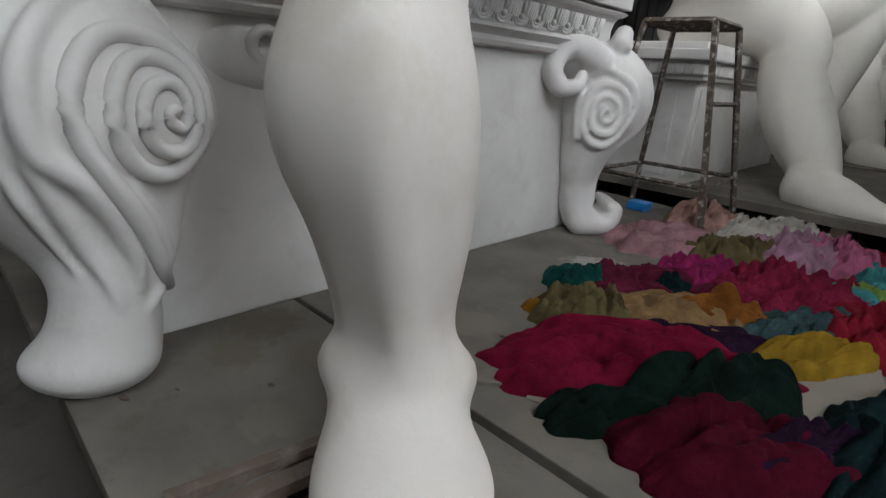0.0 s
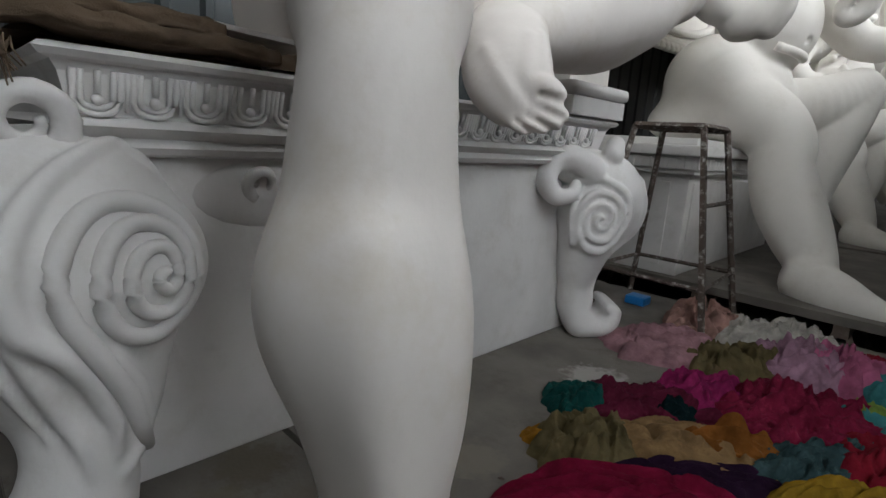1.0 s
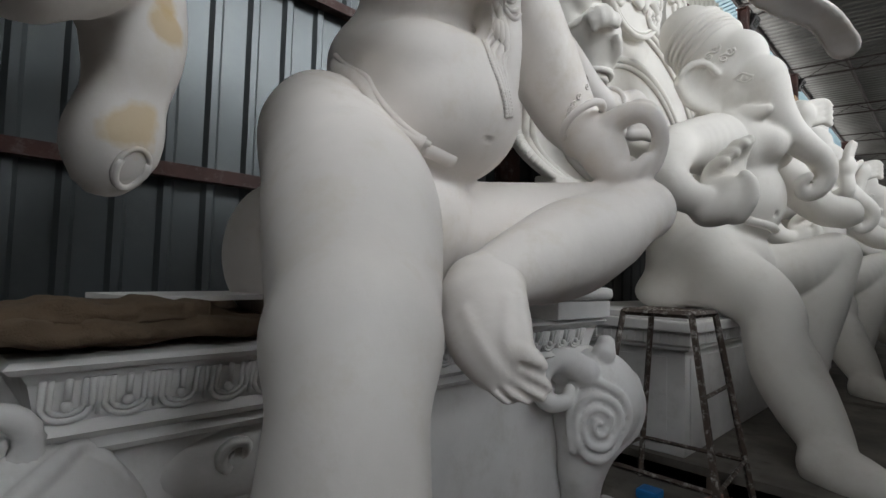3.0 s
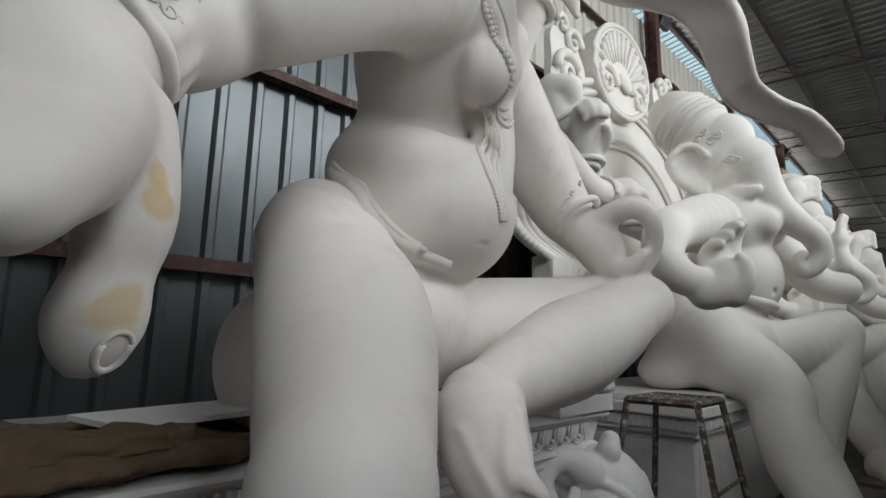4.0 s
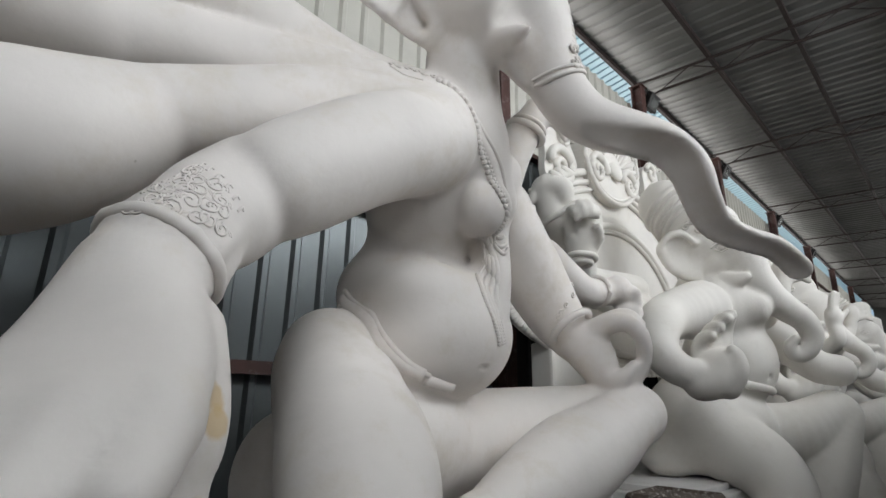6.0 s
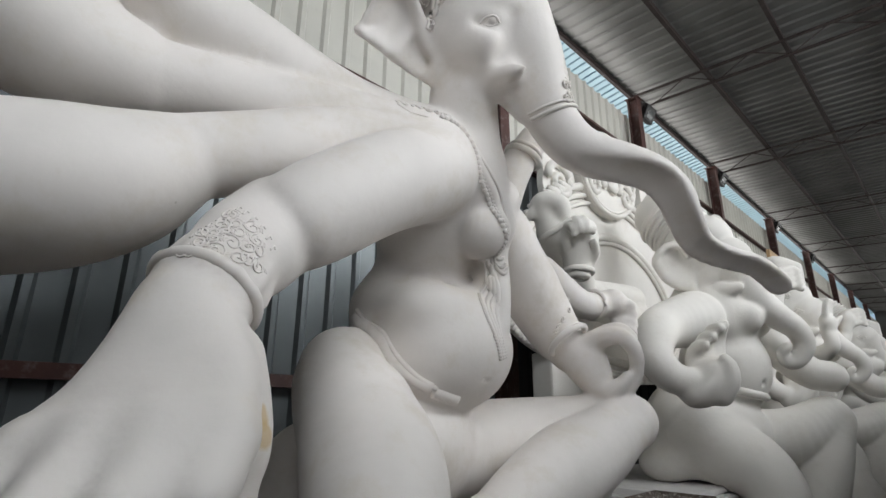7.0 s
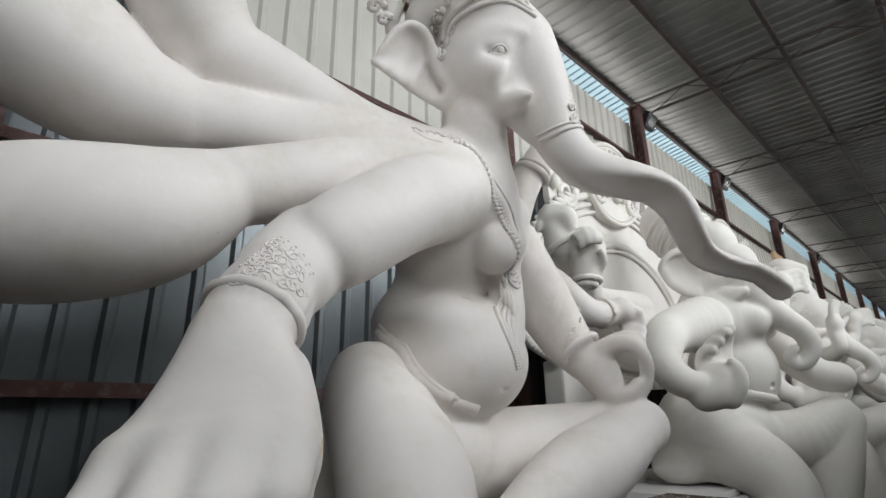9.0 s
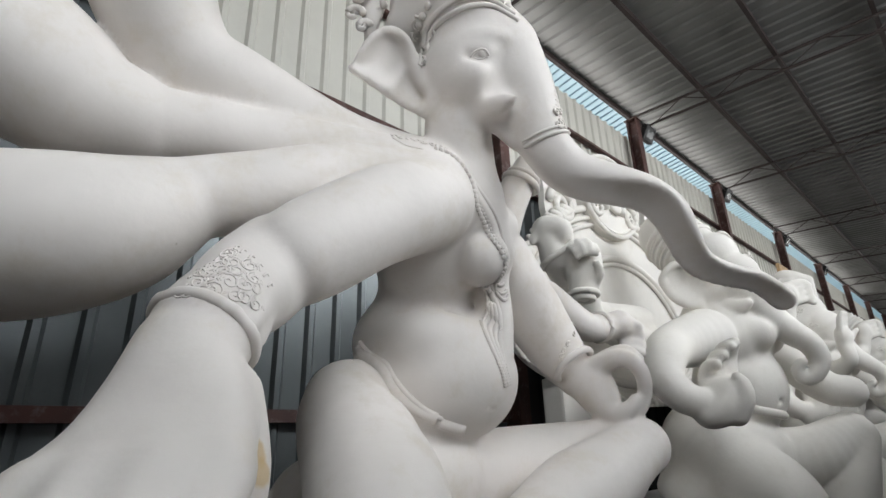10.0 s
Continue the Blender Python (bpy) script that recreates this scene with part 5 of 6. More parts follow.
def near_ornaments(c):
    p = Pieces()
    p.add(*c.surface())
    p.add(*folded_foot().surface())
    # belt with its knot
    for path, r, lift in ((((-1.935, 1.303, 2.472), (-1.815, 1.375, 2.361), (-1.699, 1.444, 2.227), (-1.588, 1.500, 2.101)), 0.036, -0.008), (((-1.919, 1.331, 2.505), (-1.805, 1.410, 2.400), (-1.689, 1.480, 2.261), (-1.587, 1.542, 2.131)), 0.012, 0.006),
                          (((-1.952, 1.287, 2.446), (-1.827, 1.351, 2.329), (-1.703, 1.413, 2.196), (-1.592, 1.468, 2.077)), 0.012, 0.006)):
        p.cord_on(c, path, r, lift, 12)
    p.cord_on(c, [(-1.597, 1.522, 2.085), (-1.56, 1.57, 2.05), (-1.545, 1.65, 2.03)], 0.036, -0.014, 14)
    # collar strip edged with beads, ending in a pleated pendant
    chain = [(-1.37, 1.34, 3.36), (-1.36, 1.44, 3.28), (-1.345, 1.54, 3.18), (-1.345, 1.642, 3.067), (-1.336, 1.70, 2.95), (-1.38, 1.78, 2.86)]
    p.cord_on(c, [(x, y + 0.045, z + 0.012) for x, y, z in chain], 0.034, -0.016, 10)
    p.cord_on(c, [(x, y + 0.082, z + 0.02) for x, y, z in chain], 0.010, 0.006)
    p.beads_on(c, chain, 0.015, 0.025)
    p.beads_on(c, [(x, y + 0.022, z + 0.006) for x, y, z in chain], 0.012, 0.022, 6)
    for k in range(6):
        y, z = 1.80 + 0.006 * k, 2.845 - 0.024 * k
        p.cord_on(c, [(-1.36, y - 0.03, z + 0.012), (-1.36, y + 0.01, z - 0.010), (-1.36, y + 0.05, z + 0.004), (-1.38, y + 0.08, z + 0.030)], 0.010, 0.004)
    # broken plaster edge on the shoulder
    p.cord_on(c, [(-1.46, 1.15, 3.46), (-1.42, 1.18, 3.42), (-1.39, 1.19, 3.41), (-1.36, 1.25, 3.36)], 0.006, 0.0)
    # sash down the belly with a frayed bead edge
    sash = [(-1.468, 1.726, 2.736), (-1.414, 1.712, 2.621), (-1.382, 1.719, 2.490), (-1.383, 1.753, 2.373), (-1.414, 1.804, 2.262)]
    for off, r in ((0.018, 0.016), (0.040, 0.018), (0.062, 0.018), (0.084, 0.016)):
        p.cord_on(c, [(x + off * 0.7, y + off * 0.7, z) for x, y, z in sash], r, -0.006, 8)
    p.cord_on(c, [(x + 0.006, y + 0.006, z) for x, y, z in sash], 0.008, 0.004)
    p.beads_on(c, sash, 0.007, 0.015, 5)
    for k in range(4):
        p.beads_on(c, [(x + 0.02 * k, y + 0.02 * k, z) for x, y, z in sash[3:]], 0.010, 0.017, 6)
    # thumb nail with its rim
    q = c.onto((-0.958, 0.350, 1.742))
    n = c.normal(q)
    w = np.cross(n, (0, 0, 1.0))
    w /= np.linalg.norm(w)
    v = np.cross(w, n)
    p.tube([c.onto(q + v * (0.034 * math.cos(a)) + w * (0.027 * math.sin(a)), 0.0) for a in np.linspace(0, 2 * math.pi, 24, endpoint=False)], 0.0045, 7, True)
    p.tube([c.onto(q + v * (0.034 * math.cos(a)) + w * (0.024 * math.sin(a)), 0.0) for a in np.linspace(1.2, 5.1, 12)], 0.006, 7)
    # bracelets
    for c0, ax, rr, r in (((-1.60, 2.33, 3.62), (0.09, 0.09, 0.23), 0.115, 0.022),
                          ((-1.585, 2.345, 3.66), (0.09, 0.09, 0.23), 0.108, 0.014), ((-1.47, 2.52, 2.43), (0.1, 0.02, -0.13), 0.125, 0.020), ((-1.80, 3.45, 2.82), (0, 1, 0.1), 0.112, 0.018), ((-2.06, -0.34, 2.72), (-0.1, -0.2, 0), 0.20, 0.03)):
        p.ring(c, c0, ax, rr, r)
    wrist, ax = (-1.268, 0.322, 2.335), (0.06, -0.10, -0.14)
    p.band_on(c, wrist, ax, 0.019, 0.001, sides=12)
    # carved curls on the forearm
    rng = random.Random(5)
    mid, along, across = np.array((-1.135, 0.36, 2.42)), np.array((-0.45, 0.25, 0.86)), np.array((0.10, 0.97, -0.20))
    for row in range(5):
        for col in range(-4, 3):
            if abs(col + 1.0) > 3.4 - 0.62 * row:
                continue
            spot = mid + along * (0.046 * row + 0.014 + rng.uniform(-0.008, 0.008)) + across * (0.046 * (col + 0.5 * (row % 2)) - 0.02 + rng.uniform(-0.008, 0.008))
            turn = rng.choice((-1, 1))
            lean = along * rng.uniform(0.4, 1.0) + across * rng.uniform(-0.8, 0.8)
            p.swirl_on(c, spot, lean, rng.uniform(0.026, 0.032), 0.0034, rng.uniform(1.0, 1.5), turn)
            for k in (1.35, 1.75):
                p.cord_on(c, [spot + lean * 0.026 * k, spot + (lean * 0.5 + across * 0.8 * turn) * 0.022 * k, spot + (across * turn - lean * 0.4) * 0.020 * k], 0.0036, -0.0016, 6)
    for col in range(-7, 4):
        tip = 0.25 - 0.026 * abs(col + 2.0)
        p.cord_on(c, [mid + along * (tip - 0.02) + across * 0.030 * col, mid + along * tip + across * (0.030 * col + 0.010), mid + along * (tip - 0.008) + across * (0.030 * col + 0.022)], 0.0045, -0.001, 6)
    for k in range(9):
        p.swirl_on(c, (-1.56 - 0.01 * k, 2.52 + 0.004 * k, 2.48 + 0.03 * k), (rng.uniform(-1, 1), 0.3, 1), 0.018, 0.006, 1.1, rng.choice((-1, 1)))
    for k in range(8):
        s = k / 7
        p.swirl_on(c, (-1.46 + 0.1 * s, 1.16 + 0.24 * s, 3.50 - 0.1 * s), (1, rng.uniform(-1, 1), 0.3), 0.02, 0.006, 1.0, rng.choice((-1, 1)))
    # face: lids, headband, trunk band and creases
    e = np.array((-1.12, 1.456, 3.88))
    f = np.array((0.72, 0.68, 0.0))
    up = np.array((0, 0, 1.0))
    p.cord_on(c, [e - f * 0.060 - up * 0.006, e - f * 0.030 + up * 0.020, e + f * 0.010 + up * 0.026, e + f * 0.045 - up * 0.008], 0.0065, 0.0)
    p.cord_on(c, [e - f * 0.045 - up * 0.010, e - f * 0.005 - up * 0.020, e + f * 0.042 - up * 0.012], 0.004, 0.0)
    p.bead(c.onto(e, -0.019), 0.028, 14)
    brow = [(-1.39, 1.31, 3.99), (-1.34, 1.31, 4.07), (-1.24, 1.35, 4.14), (-1.13, 1.42, 4.17), (-1.04, 1.52, 4.16), (-1.00, 1.62, 4.10)]
    p.cord_on(c, brow, 0.013, 0.002)
    p.cord_on(c, [(x - 0.02, y - 0.01, z + 0.035) for x, y, z in brow], 0.016, 0.004)
    p.beads_on(c, [(x - 0.04, y - 0.02, z + 0.08) for x, y, z in brow[1:]], 0.022, 0.05)
    for q in ((-1.34, 1.30, 4.06), (-1.39, 1.31, 4.01), (-1.44, 1.28, 4.10), (-1.40, 1.29, 4.17), (-1.42, 1.32, 3.94)):
        p.swirl_on(c, q, (rng.uniform(-1, 1), -0.5, 1), 0.042, 0.009, 1.7, rng.choice((-1, 1)))
    band = [(-1.13, 1.70, 3.42), (-1.08, 1.72, 3.43), (-1.00, 1.75, 3.45), (-0.95, 1.81, 3.48), (-0.94, 1.91, 3.52)]
    p.cord_on(c, band, 0.011, 0.003)
    p.cord_on(c, [(x, y, z + 0.035) for x, y, z in band], 0.009, 0.003)
    for k in range(5):
        p.swirl_on(c, (-0.95, 1.82 + 0.03 * (k % 3), 3.53 + 0.025 * k), (0.2, 1, 0.4 * k), 0.024, 0.009, 1.5, 1 if k % 2 else -1)
    for k in range(10):
        z = 3.60 + 0.030 * k
        p.cord_on(c, [(-0.975, 1.82, z - 0.005), (-0.955, 1.87, z), (-0.955, 1.95, z + 0.01)], 0.0045, -0.0025)
    # crest beside the ear
    for cx, cy, cz, r in ((-1.61, 0.99, 4.20, 0.05), (-1.59, 1.04, 4.13, 0.04), (-1.57, 1.00, 4.29, 0.05), (-1.55, 1.09, 4.27, 0.05), (-1.56, 1.03, 4.38, 0.05)):
        q = [(cx + r * 0.7 * (1 - t) * math.cos(9 * t), cy + r * 0.7 * (1 - t) * math.cos(9 * t), cz + r * (1 - t) * math.sin(9 * t)) for t in np.linspace(0, 0.9, 16)]
        p.tube(q, [0.022 - 0.012 * t for t in np.linspace(0, 1, 16)], 7)
    p.tube([(-1.60, 1.09, 4.08), (-1.59, 1.10, 4.3), (-1.57, 1.12, 4.6)], [0.03, 0.07, 0.05], 9)
    return p


clay = near_statue()
pieces = near_ornaments(clay)
skin = material("statue_plaster", (0.82, 0.775, 0.735), 0.55, vary=0.15, scale=1.3, grain=15, bump=0.30, dirt=(0.64, 0.57, 0.46), dirt_amount=0.55, depth=0.006)
# Ochre stains on the thumb, small dark and grey stains elsewhere.
add_blotches(skin, [(-0.955, 0.39, 2.02, 0.030, OCHRE), (-0.955, 0.385, 1.975, 0.032, OCHRE), (-0.944, 0.345, 1.805, 0.040, (0.66, 0.50, 0.27)), (-0.830, 0.625, 1.127, 0.0045, (0.02, 0.02, 0.02)), (-1.614, 0.089, 2.683, 0.010, (0.50, 0.47, 0.42)), (-1.716, -0.071, 2.60, 0.050, (0.64, 0.61, 0.56)), (-1.70, 0.05, 2.585, 0.030, (0.64, 0.61, 0.57)), (-1.587, 0.299, 2.698, 0.007, (0.50, 0.46, 0.40)), (-0.76, 0.60, 0.16, 0.025, (0.5, 0.47, 0.42)), (-0.72, 0.55, 0.09, 0.02, (0.45, 0.42, 0.38))])
near = pieces.statue("statue", skin)
tagged(near, "huge white plaster seated figure statue with elephant head", "statue", "seated plaster statues")


# ---- the second statue ----
def second_statue(other=False):
    c = Clay((-3.05, 3.25, 0.0), (0.2, 8.2, 5.0), 0.026)
    c.ball((-1.75, 6.15, 2.48), (0.46, 0.48, 0.50), 0.08)
    c.ball((-1.72, 6.05, 3.05), (0.42, 0.50, 0.45), 0.08)
    c.ball((-1.42, 5.95, 3.0), 0.2, 0.05)
    c.ball((-1.45, 6.35, 3.0), 0.2, 0.05)
    c.ball((-2.0, 6.1, 1.8), (0.6, 0.75, 0.5), 0.08)
    c.limb([(-1.75, 5.45, 2.94, 0.30), (-1.86, 4.92, 2.82, 0.22), (-1.83, 4.60, 2.68, 0.19), (-1.78, 4.44, 2.47, 0.160), (-1.65, 4.44, 2.31, 0.140), (-1.53, 4.52, 2.26, 0.118)], 0.05)
    c.limb([(-1.53, 4.52, 2.26, 0.118), (-1.509, 4.529, 2.171, 0.124), (-1.403, 4.582, 2.215, 0.140), (-1.349, 4.633, 2.313, 0.141)], 0.03)
    c.limb([(-1.478, 4.619, 2.255, 0.126), (-1.446, 4.663, 2.356, 0.116), (-1.356, 4.709, 2.373, 0.106)], 0.03)
    for f in ([(-1.506, 4.625, 2.329, 0.074), (-1.531, 4.666, 2.472, 0.069), (-1.467, 4.634, 2.558, 0.063), (-1.386, 4.573, 2.563, 0.047)],
              [(-1.461, 4.668, 2.357, 0.074), (-1.480, 4.718, 2.530, 0.070), (-1.413, 4.682, 2.634, 0.064), (-1.329, 4.622, 2.637, 0.047)],
              [(-1.413, 4.713, 2.376, 0.075), (-1.424, 4.769, 2.588, 0.070), (-1.351, 4.731, 2.704, 0.064), (-1.275, 4.667, 2.711, 0.048)],
              [(-1.365, 4.757, 2.386, 0.070), (-1.361, 4.816, 2.607, 0.065), (-1.303, 4.782, 2.730, 0.060), (-1.254, 4.728, 2.754, 0.043)],
              [(-1.326, 4.607, 2.162, 0.103), (-1.240, 4.604, 2.272, 0.082), (-1.225, 4.598, 2.384, 0.062), (-1.255, 4.593, 2.456, 0.041)]):
        c.limb(f, 0.012)
    c.ball((-1.789, 5.855, 3.727), (0.34, 0.34, 0.36), 0.06)
    c.ball((-1.643, 5.846, 3.885), (0.28, 0.28, 0.28), 0.06)
    c.ball((-1.744, 5.825, 3.420), (0.22, 0.22, 0.20), 0.04)
    c.ball((-1.604, 5.747, 3.464), (0.15, 0.14, 0.12), 0.06)
    c.limb([(-1.839, 5.946, 3.334, 0.235), (-1.938, 6.008, 3.157, 0.278)], 0.06)
    c.limb([(-1.474, 5.871, 3.601, 0.272), (-1.383, 5.962, 3.335, 0.211), (-1.272, 6.072, 3.136, 0.164), (-1.149, 6.186, 2.985, 0.138), (-1.032, 6.288, 2.859, 0.118), (-0.999, 6.355, 2.705, 0.105), (-1.064, 6.340, 2.562, 0.091), (-1.155, 6.287, 2.518, 0.076), (-1.185, 6.232, 2.605, 0.062), (-1.119, 6.216, 2.677, 0.048)], 0.03)
    c.limb([(-1.542, 5.749, 3.267, 0.105), (-1.434, 5.728, 3.251, 0.078), (-1.357, 5.712, 3.264, 0.052), (-1.311, 5.697, 3.282, 0.019)], 0.015)
    # cupped ear
    low = rounded([(*(-2.052, 5.387, 3.595), 0), (*(-1.999, 5.453, 3.438), 0), (*(-1.898, 5.526, 3.338), 0), (*(-1.774, 5.603, 3.283), 0)])
    high = rounded([(*(-2.030, 5.412, 3.684), 0), (*(-1.950, 5.475, 3.783), 0), (*(-1.840, 5.555, 3.791), 0), (*(-1.720, 5.609, 3.603), 0)])
    for a, b in zip(low, high):
        mid = [(a[i] + b[i]) / 2 + (-0.02, 0.02, 0.0)[i] for i in range(3)]
        c.limb([(*a[:3], 0.045), (*mid, 0.045), (*b[:3], 0.040)], 0.02)
    c.limb([(-2.045, 5.369, 3.590, 0.026), (-1.999, 5.367, 3.685, 0.032), (-1.915, 5.407, 3.757, 0.033), (-1.811, 5.466, 3.755, 0.033), (-1.728, 5.503, 3.653, 0.033)], 0.02)
    # brimmed cap of wound bands
    c.limb([(-1.881, 5.863, 4.013, 0.338), (-2.001, 5.860, 4.152, 0.335), (-2.116, 5.860, 4.281, 0.303)], 0.02)
    c.limb([(-2.05, 5.75, 1.92, 0.44), (-1.843, 5.716, 1.717, 0.372), (-1.489, 5.694, 1.525, 0.314), (-1.313, 5.651, 1.322, 0.273), (-1.269, 5.567, 1.111, 0.257), (-1.156, 5.483, 0.852, 0.277), (-1.002, 5.371, 0.597, 0.248), (-0.861, 5.248, 0.380, 0.197), (-0.820, 5.136, 0.231, 0.194)], 0.05)
    c.limb([(-0.823, 5.112, 0.222, 0.205), (-0.641, 5.019, 0.177, 0.201), (-0.448, 4.925, 0.150, 0.142), (-0.310, 4.878, 0.139, 0.098)], 0.05)
    c.limb([(-1.85, 6.55, 1.72, 0.34), (-1.381, 6.748, 1.763, 0.296), (-1.057, 7.145, 1.968, 0.226)], 0.04)
    c.limb([(-1.013, 7.154, 1.931, 0.210), (-1.133, 6.897, 1.469, 0.255), (-1.207, 6.663, 1.002, 0.226), (-1.232, 6.454, 0.547, 0.178)], 0.03)
    c.ball((-2.28, 5.50, 1.50), (0.24, 0.20, 0.17), 0.25)
    c.limb([(-1.65, 6.60, 3.15, 0.28), (-1.40, 6.95, 2.75, 0.21), (-1.14, 7.05, 2.46, 0.18), (-0.95, 7.12, 2.40, 0.17)], 0.05)
    c.limb([(-2.26, 5.39, 2.95, 0.17), (-2.33, 4.55, 3.0, 0.12), (-2.36, 4.35, 3.17, 0.110), (-2.30, 4.22, 3.44, 0.100)], 0.05)
    c.limb([(-2.096, 3.795, 3.274, 0.132), (-2.072, 3.805, 3.411, 0.163), (-2.043, 3.803, 3.514, 0.144)], 0.03)
    for f in ([(-2.129, 3.683, 3.392, 0.048), (-2.085, 3.606, 3.518, 0.043), (-2.033, 3.559, 3.578, 0.043), (-1.976, 3.544, 3.519, 0.038), (-1.976, 3.556, 3.465, 0.033)], [(-2.063, 3.697, 3.390, 0.048), (-2.021, 3.622, 3.535, 0.043), (-1.972, 3.580, 3.607, 0.043), (-1.920, 3.562, 3.547, 0.038), (-1.921, 3.576, 3.489, 0.033)],
              [(-2.014, 3.737, 3.389, 0.048), (-1.973, 3.673, 3.537, 0.043), (-1.927, 3.626, 3.613, 0.043), (-1.879, 3.605, 3.554, 0.038), (-1.883, 3.615, 3.501, 0.033)], [(-1.974, 3.785, 3.382, 0.044), (-1.935, 3.728, 3.513, 0.039), (-1.892, 3.685, 3.577, 0.038), (-1.854, 3.665, 3.532, 0.033), (-1.860, 3.670, 3.486, 0.028)],
              [(-1.975, 3.804, 3.299, 0.048), (-1.903, 3.770, 3.361, 0.043), (-1.880, 3.698, 3.423, 0.033)]):
        c.limb(f, 0.008)
    c.limb([(-2.36, 5.30, 3.20, 0.17), (-2.48, 4.4, 3.25, 0.13), (-2.270, 3.680, 3.578, 0.150)], 0.05)
    c.limb([(-2.236, 3.663, 3.580, 0.144), (-2.283, 3.633, 3.739, 0.135), (-2.307, 3.615, 3.845, 0.132)], 0.04)
    c.limb([(-2.265, 3.587, 3.849, 0.110), (-2.138, 3.611, 3.807, 0.094), (-2.109, 3.626, 3.711, 0.069)], 0.03)
    for f in ([(-2.346, 3.556, 3.759, 0.050), (-2.366, 3.510, 3.771, 0.045), (-2.383, 3.499, 3.720, 0.035)], [(-2.160, 3.580, 3.840, 0.045), (-2.084, 3.593, 3.805, 0.044), (-2.067, 3.613, 3.735, 0.034)]):
        c.limb(f, 0.012)
    if other:
        # a wound turban and arms held out
        for k in range(5):
            c.limb([(-2.05, 5.78 + 0.03 * k, 4.05 + 0.10 * k, 0.10), (-1.80, 5.80, 4.12 + 0.10 * k, 0.12), (-1.55, 5.98, 4.05 + 0.09 * k, 0.10)], 0.012)
        c.ball((-1.85, 6.05, 4.30), (0.34, 0.34, 0.30), 0.03)
        for sx, sy, hx, hy, hz in ((-1.70, 5.50, -0.95, 4.80, 3.15), (-1.95, 5.45, -1.60, 4.55, 3.65)):
            c.limb([(sx, sy, 3.05, 0.22), ((sx + hx) / 2, (sy + hy) / 2 - 0.1, 2.80, 0.16), (hx, hy, hz - 0.25, 0.10), (hx, hy, hz, 0.10)], 0.04)
            c.ball((hx + 0.02, hy, hz + 0.10), (0.11, 0.13, 0.15), 0.03)
            for i in range(4):
                c.limb([(hx + 0.03, hy - 0.09 + 0.06 * i, hz + 0.20, 0.045), (hx + 0.06, hy - 0.10 + 0.065 * i, hz + 0.34, 0.04), (hx + 0.10, hy - 0.09 + 0.06 * i, hz + 0.42, 0.03)], 0.012)
            c.limb([(hx + 0.05, hy + 0.10, hz + 0.06, 0.05), (hx + 0.14, hy + 0.16, hz + 0.18, 0.035)], 0.02)
    c.ball((-1.36, 6.02, 2.30), 0.03, 0.02, cut=True)
    # raised far hand
    c.limb([(-1.65, 6.60, 3.10, 0.24), (-1.60, 7.05, 2.95, 0.15), (-1.45, 7.40, 3.30, 0.11), (-1.40, 7.43, 3.50, 0.11)], 0.05)
    c.ball((-1.37, 7.45, 3.64), (0.13, 0.14, 0.16), 0.05)
    for i in range(4):
        c.limb([(-1.33, 7.48, 3.76 - 0.075 * i, 0.058), (-1.20, 7.60, 3.80 - 0.075 * i, 0.050), (-1.14, 7.62, 3.75 - 0.075 * i, 0.042)], 0.012)
    p = Pieces()
    p.add(*c.surface())
    cap_axis = np.array((-2.116, 5.860, 4.281)) - np.array((-1.881, 5.863, 4.013))
    for s, r in ((0.05, 0.030), (0.25, 0.020), (0.42, 0.026), (0.62, 0.020), (0.85, 0.032)):
        p.band_on(c, np.array((-1.881, 5.863, 4.013)) + cap_axis * s, cap_axis, r, 0.002)
    for k in range(5):
        p.swirl_on(c, np.array((-1.838, 5.607, 3.766)) + np.array((0.035 * k, 0.03 * k, 0.05 * (k % 3))), (1, 0.3 * k, 1), 0.05, 0.014, 1.3, 1 if k % 2 else -1)
    p.cord_on(c, [(-1.5, 5.72, 2.2), (-1.3, 5.98, 2.12), (-1.3, 6.2, 2.1)], 0.045)
    p.band_on(c, (-2.095, 3.770, 3.209), (0.0, 0.1, 1.0), 0.026, 0.006)
    p.band_on(c, (-2.104, 3.780, 3.165), (0.0, 0.1, 1.0), 0.030, 0.006)
    p.band_on(c, (-2.255, 3.672, 3.561), (0.3, 0.3, -0.9), 0.028, 0.004)
    e = np.array((-1.512, 5.651, 3.587))
    p.bead(c.onto(e, -0.030), 0.048, 12)
    p.cord_on(c, [e + (-0.09, -0.07, 0.0), e + (-0.03, -0.03, 0.045), e + (0.06, 0.05, 0.0)], 0.012)
    p.cord_on(c, [e + (-0.07, -0.06, -0.01), e + (0.0, 0.0, -0.035), e + (0.06, 0.05, -0.01)], 0.008)
    return c, p


clay2, pieces2 = second_statue()
second = pieces2.statue("statue", plaster_far)
tagged(second, "white plaster seated figure statue with a turban", "statue", "seated plaster statues")
clay3, pieces3 = second_statue(True)
third = pieces3.statue("statue", plaster_far)
third.matrix_world = pose(-1.85, 10.4, 0, 0, 0, -7) @ pose(1.8, -6.1, 0)
tagged(third, "white plaster seated figure statue with raised open hands", "statue", "seated plaster statues")
for origin, dy, dx, turn in ((second, 8.8, 0.05, 9), (third, 13.4, 0.0, -4)):
    st = copy_thing(origin, pose(-1.8 + dx, 6.1 + dy, 0, 0, 0, turn) @ pose(1.8, -6.1, 0))
    tagged(st, "white plaster seated figure statue further along the row", "statue")


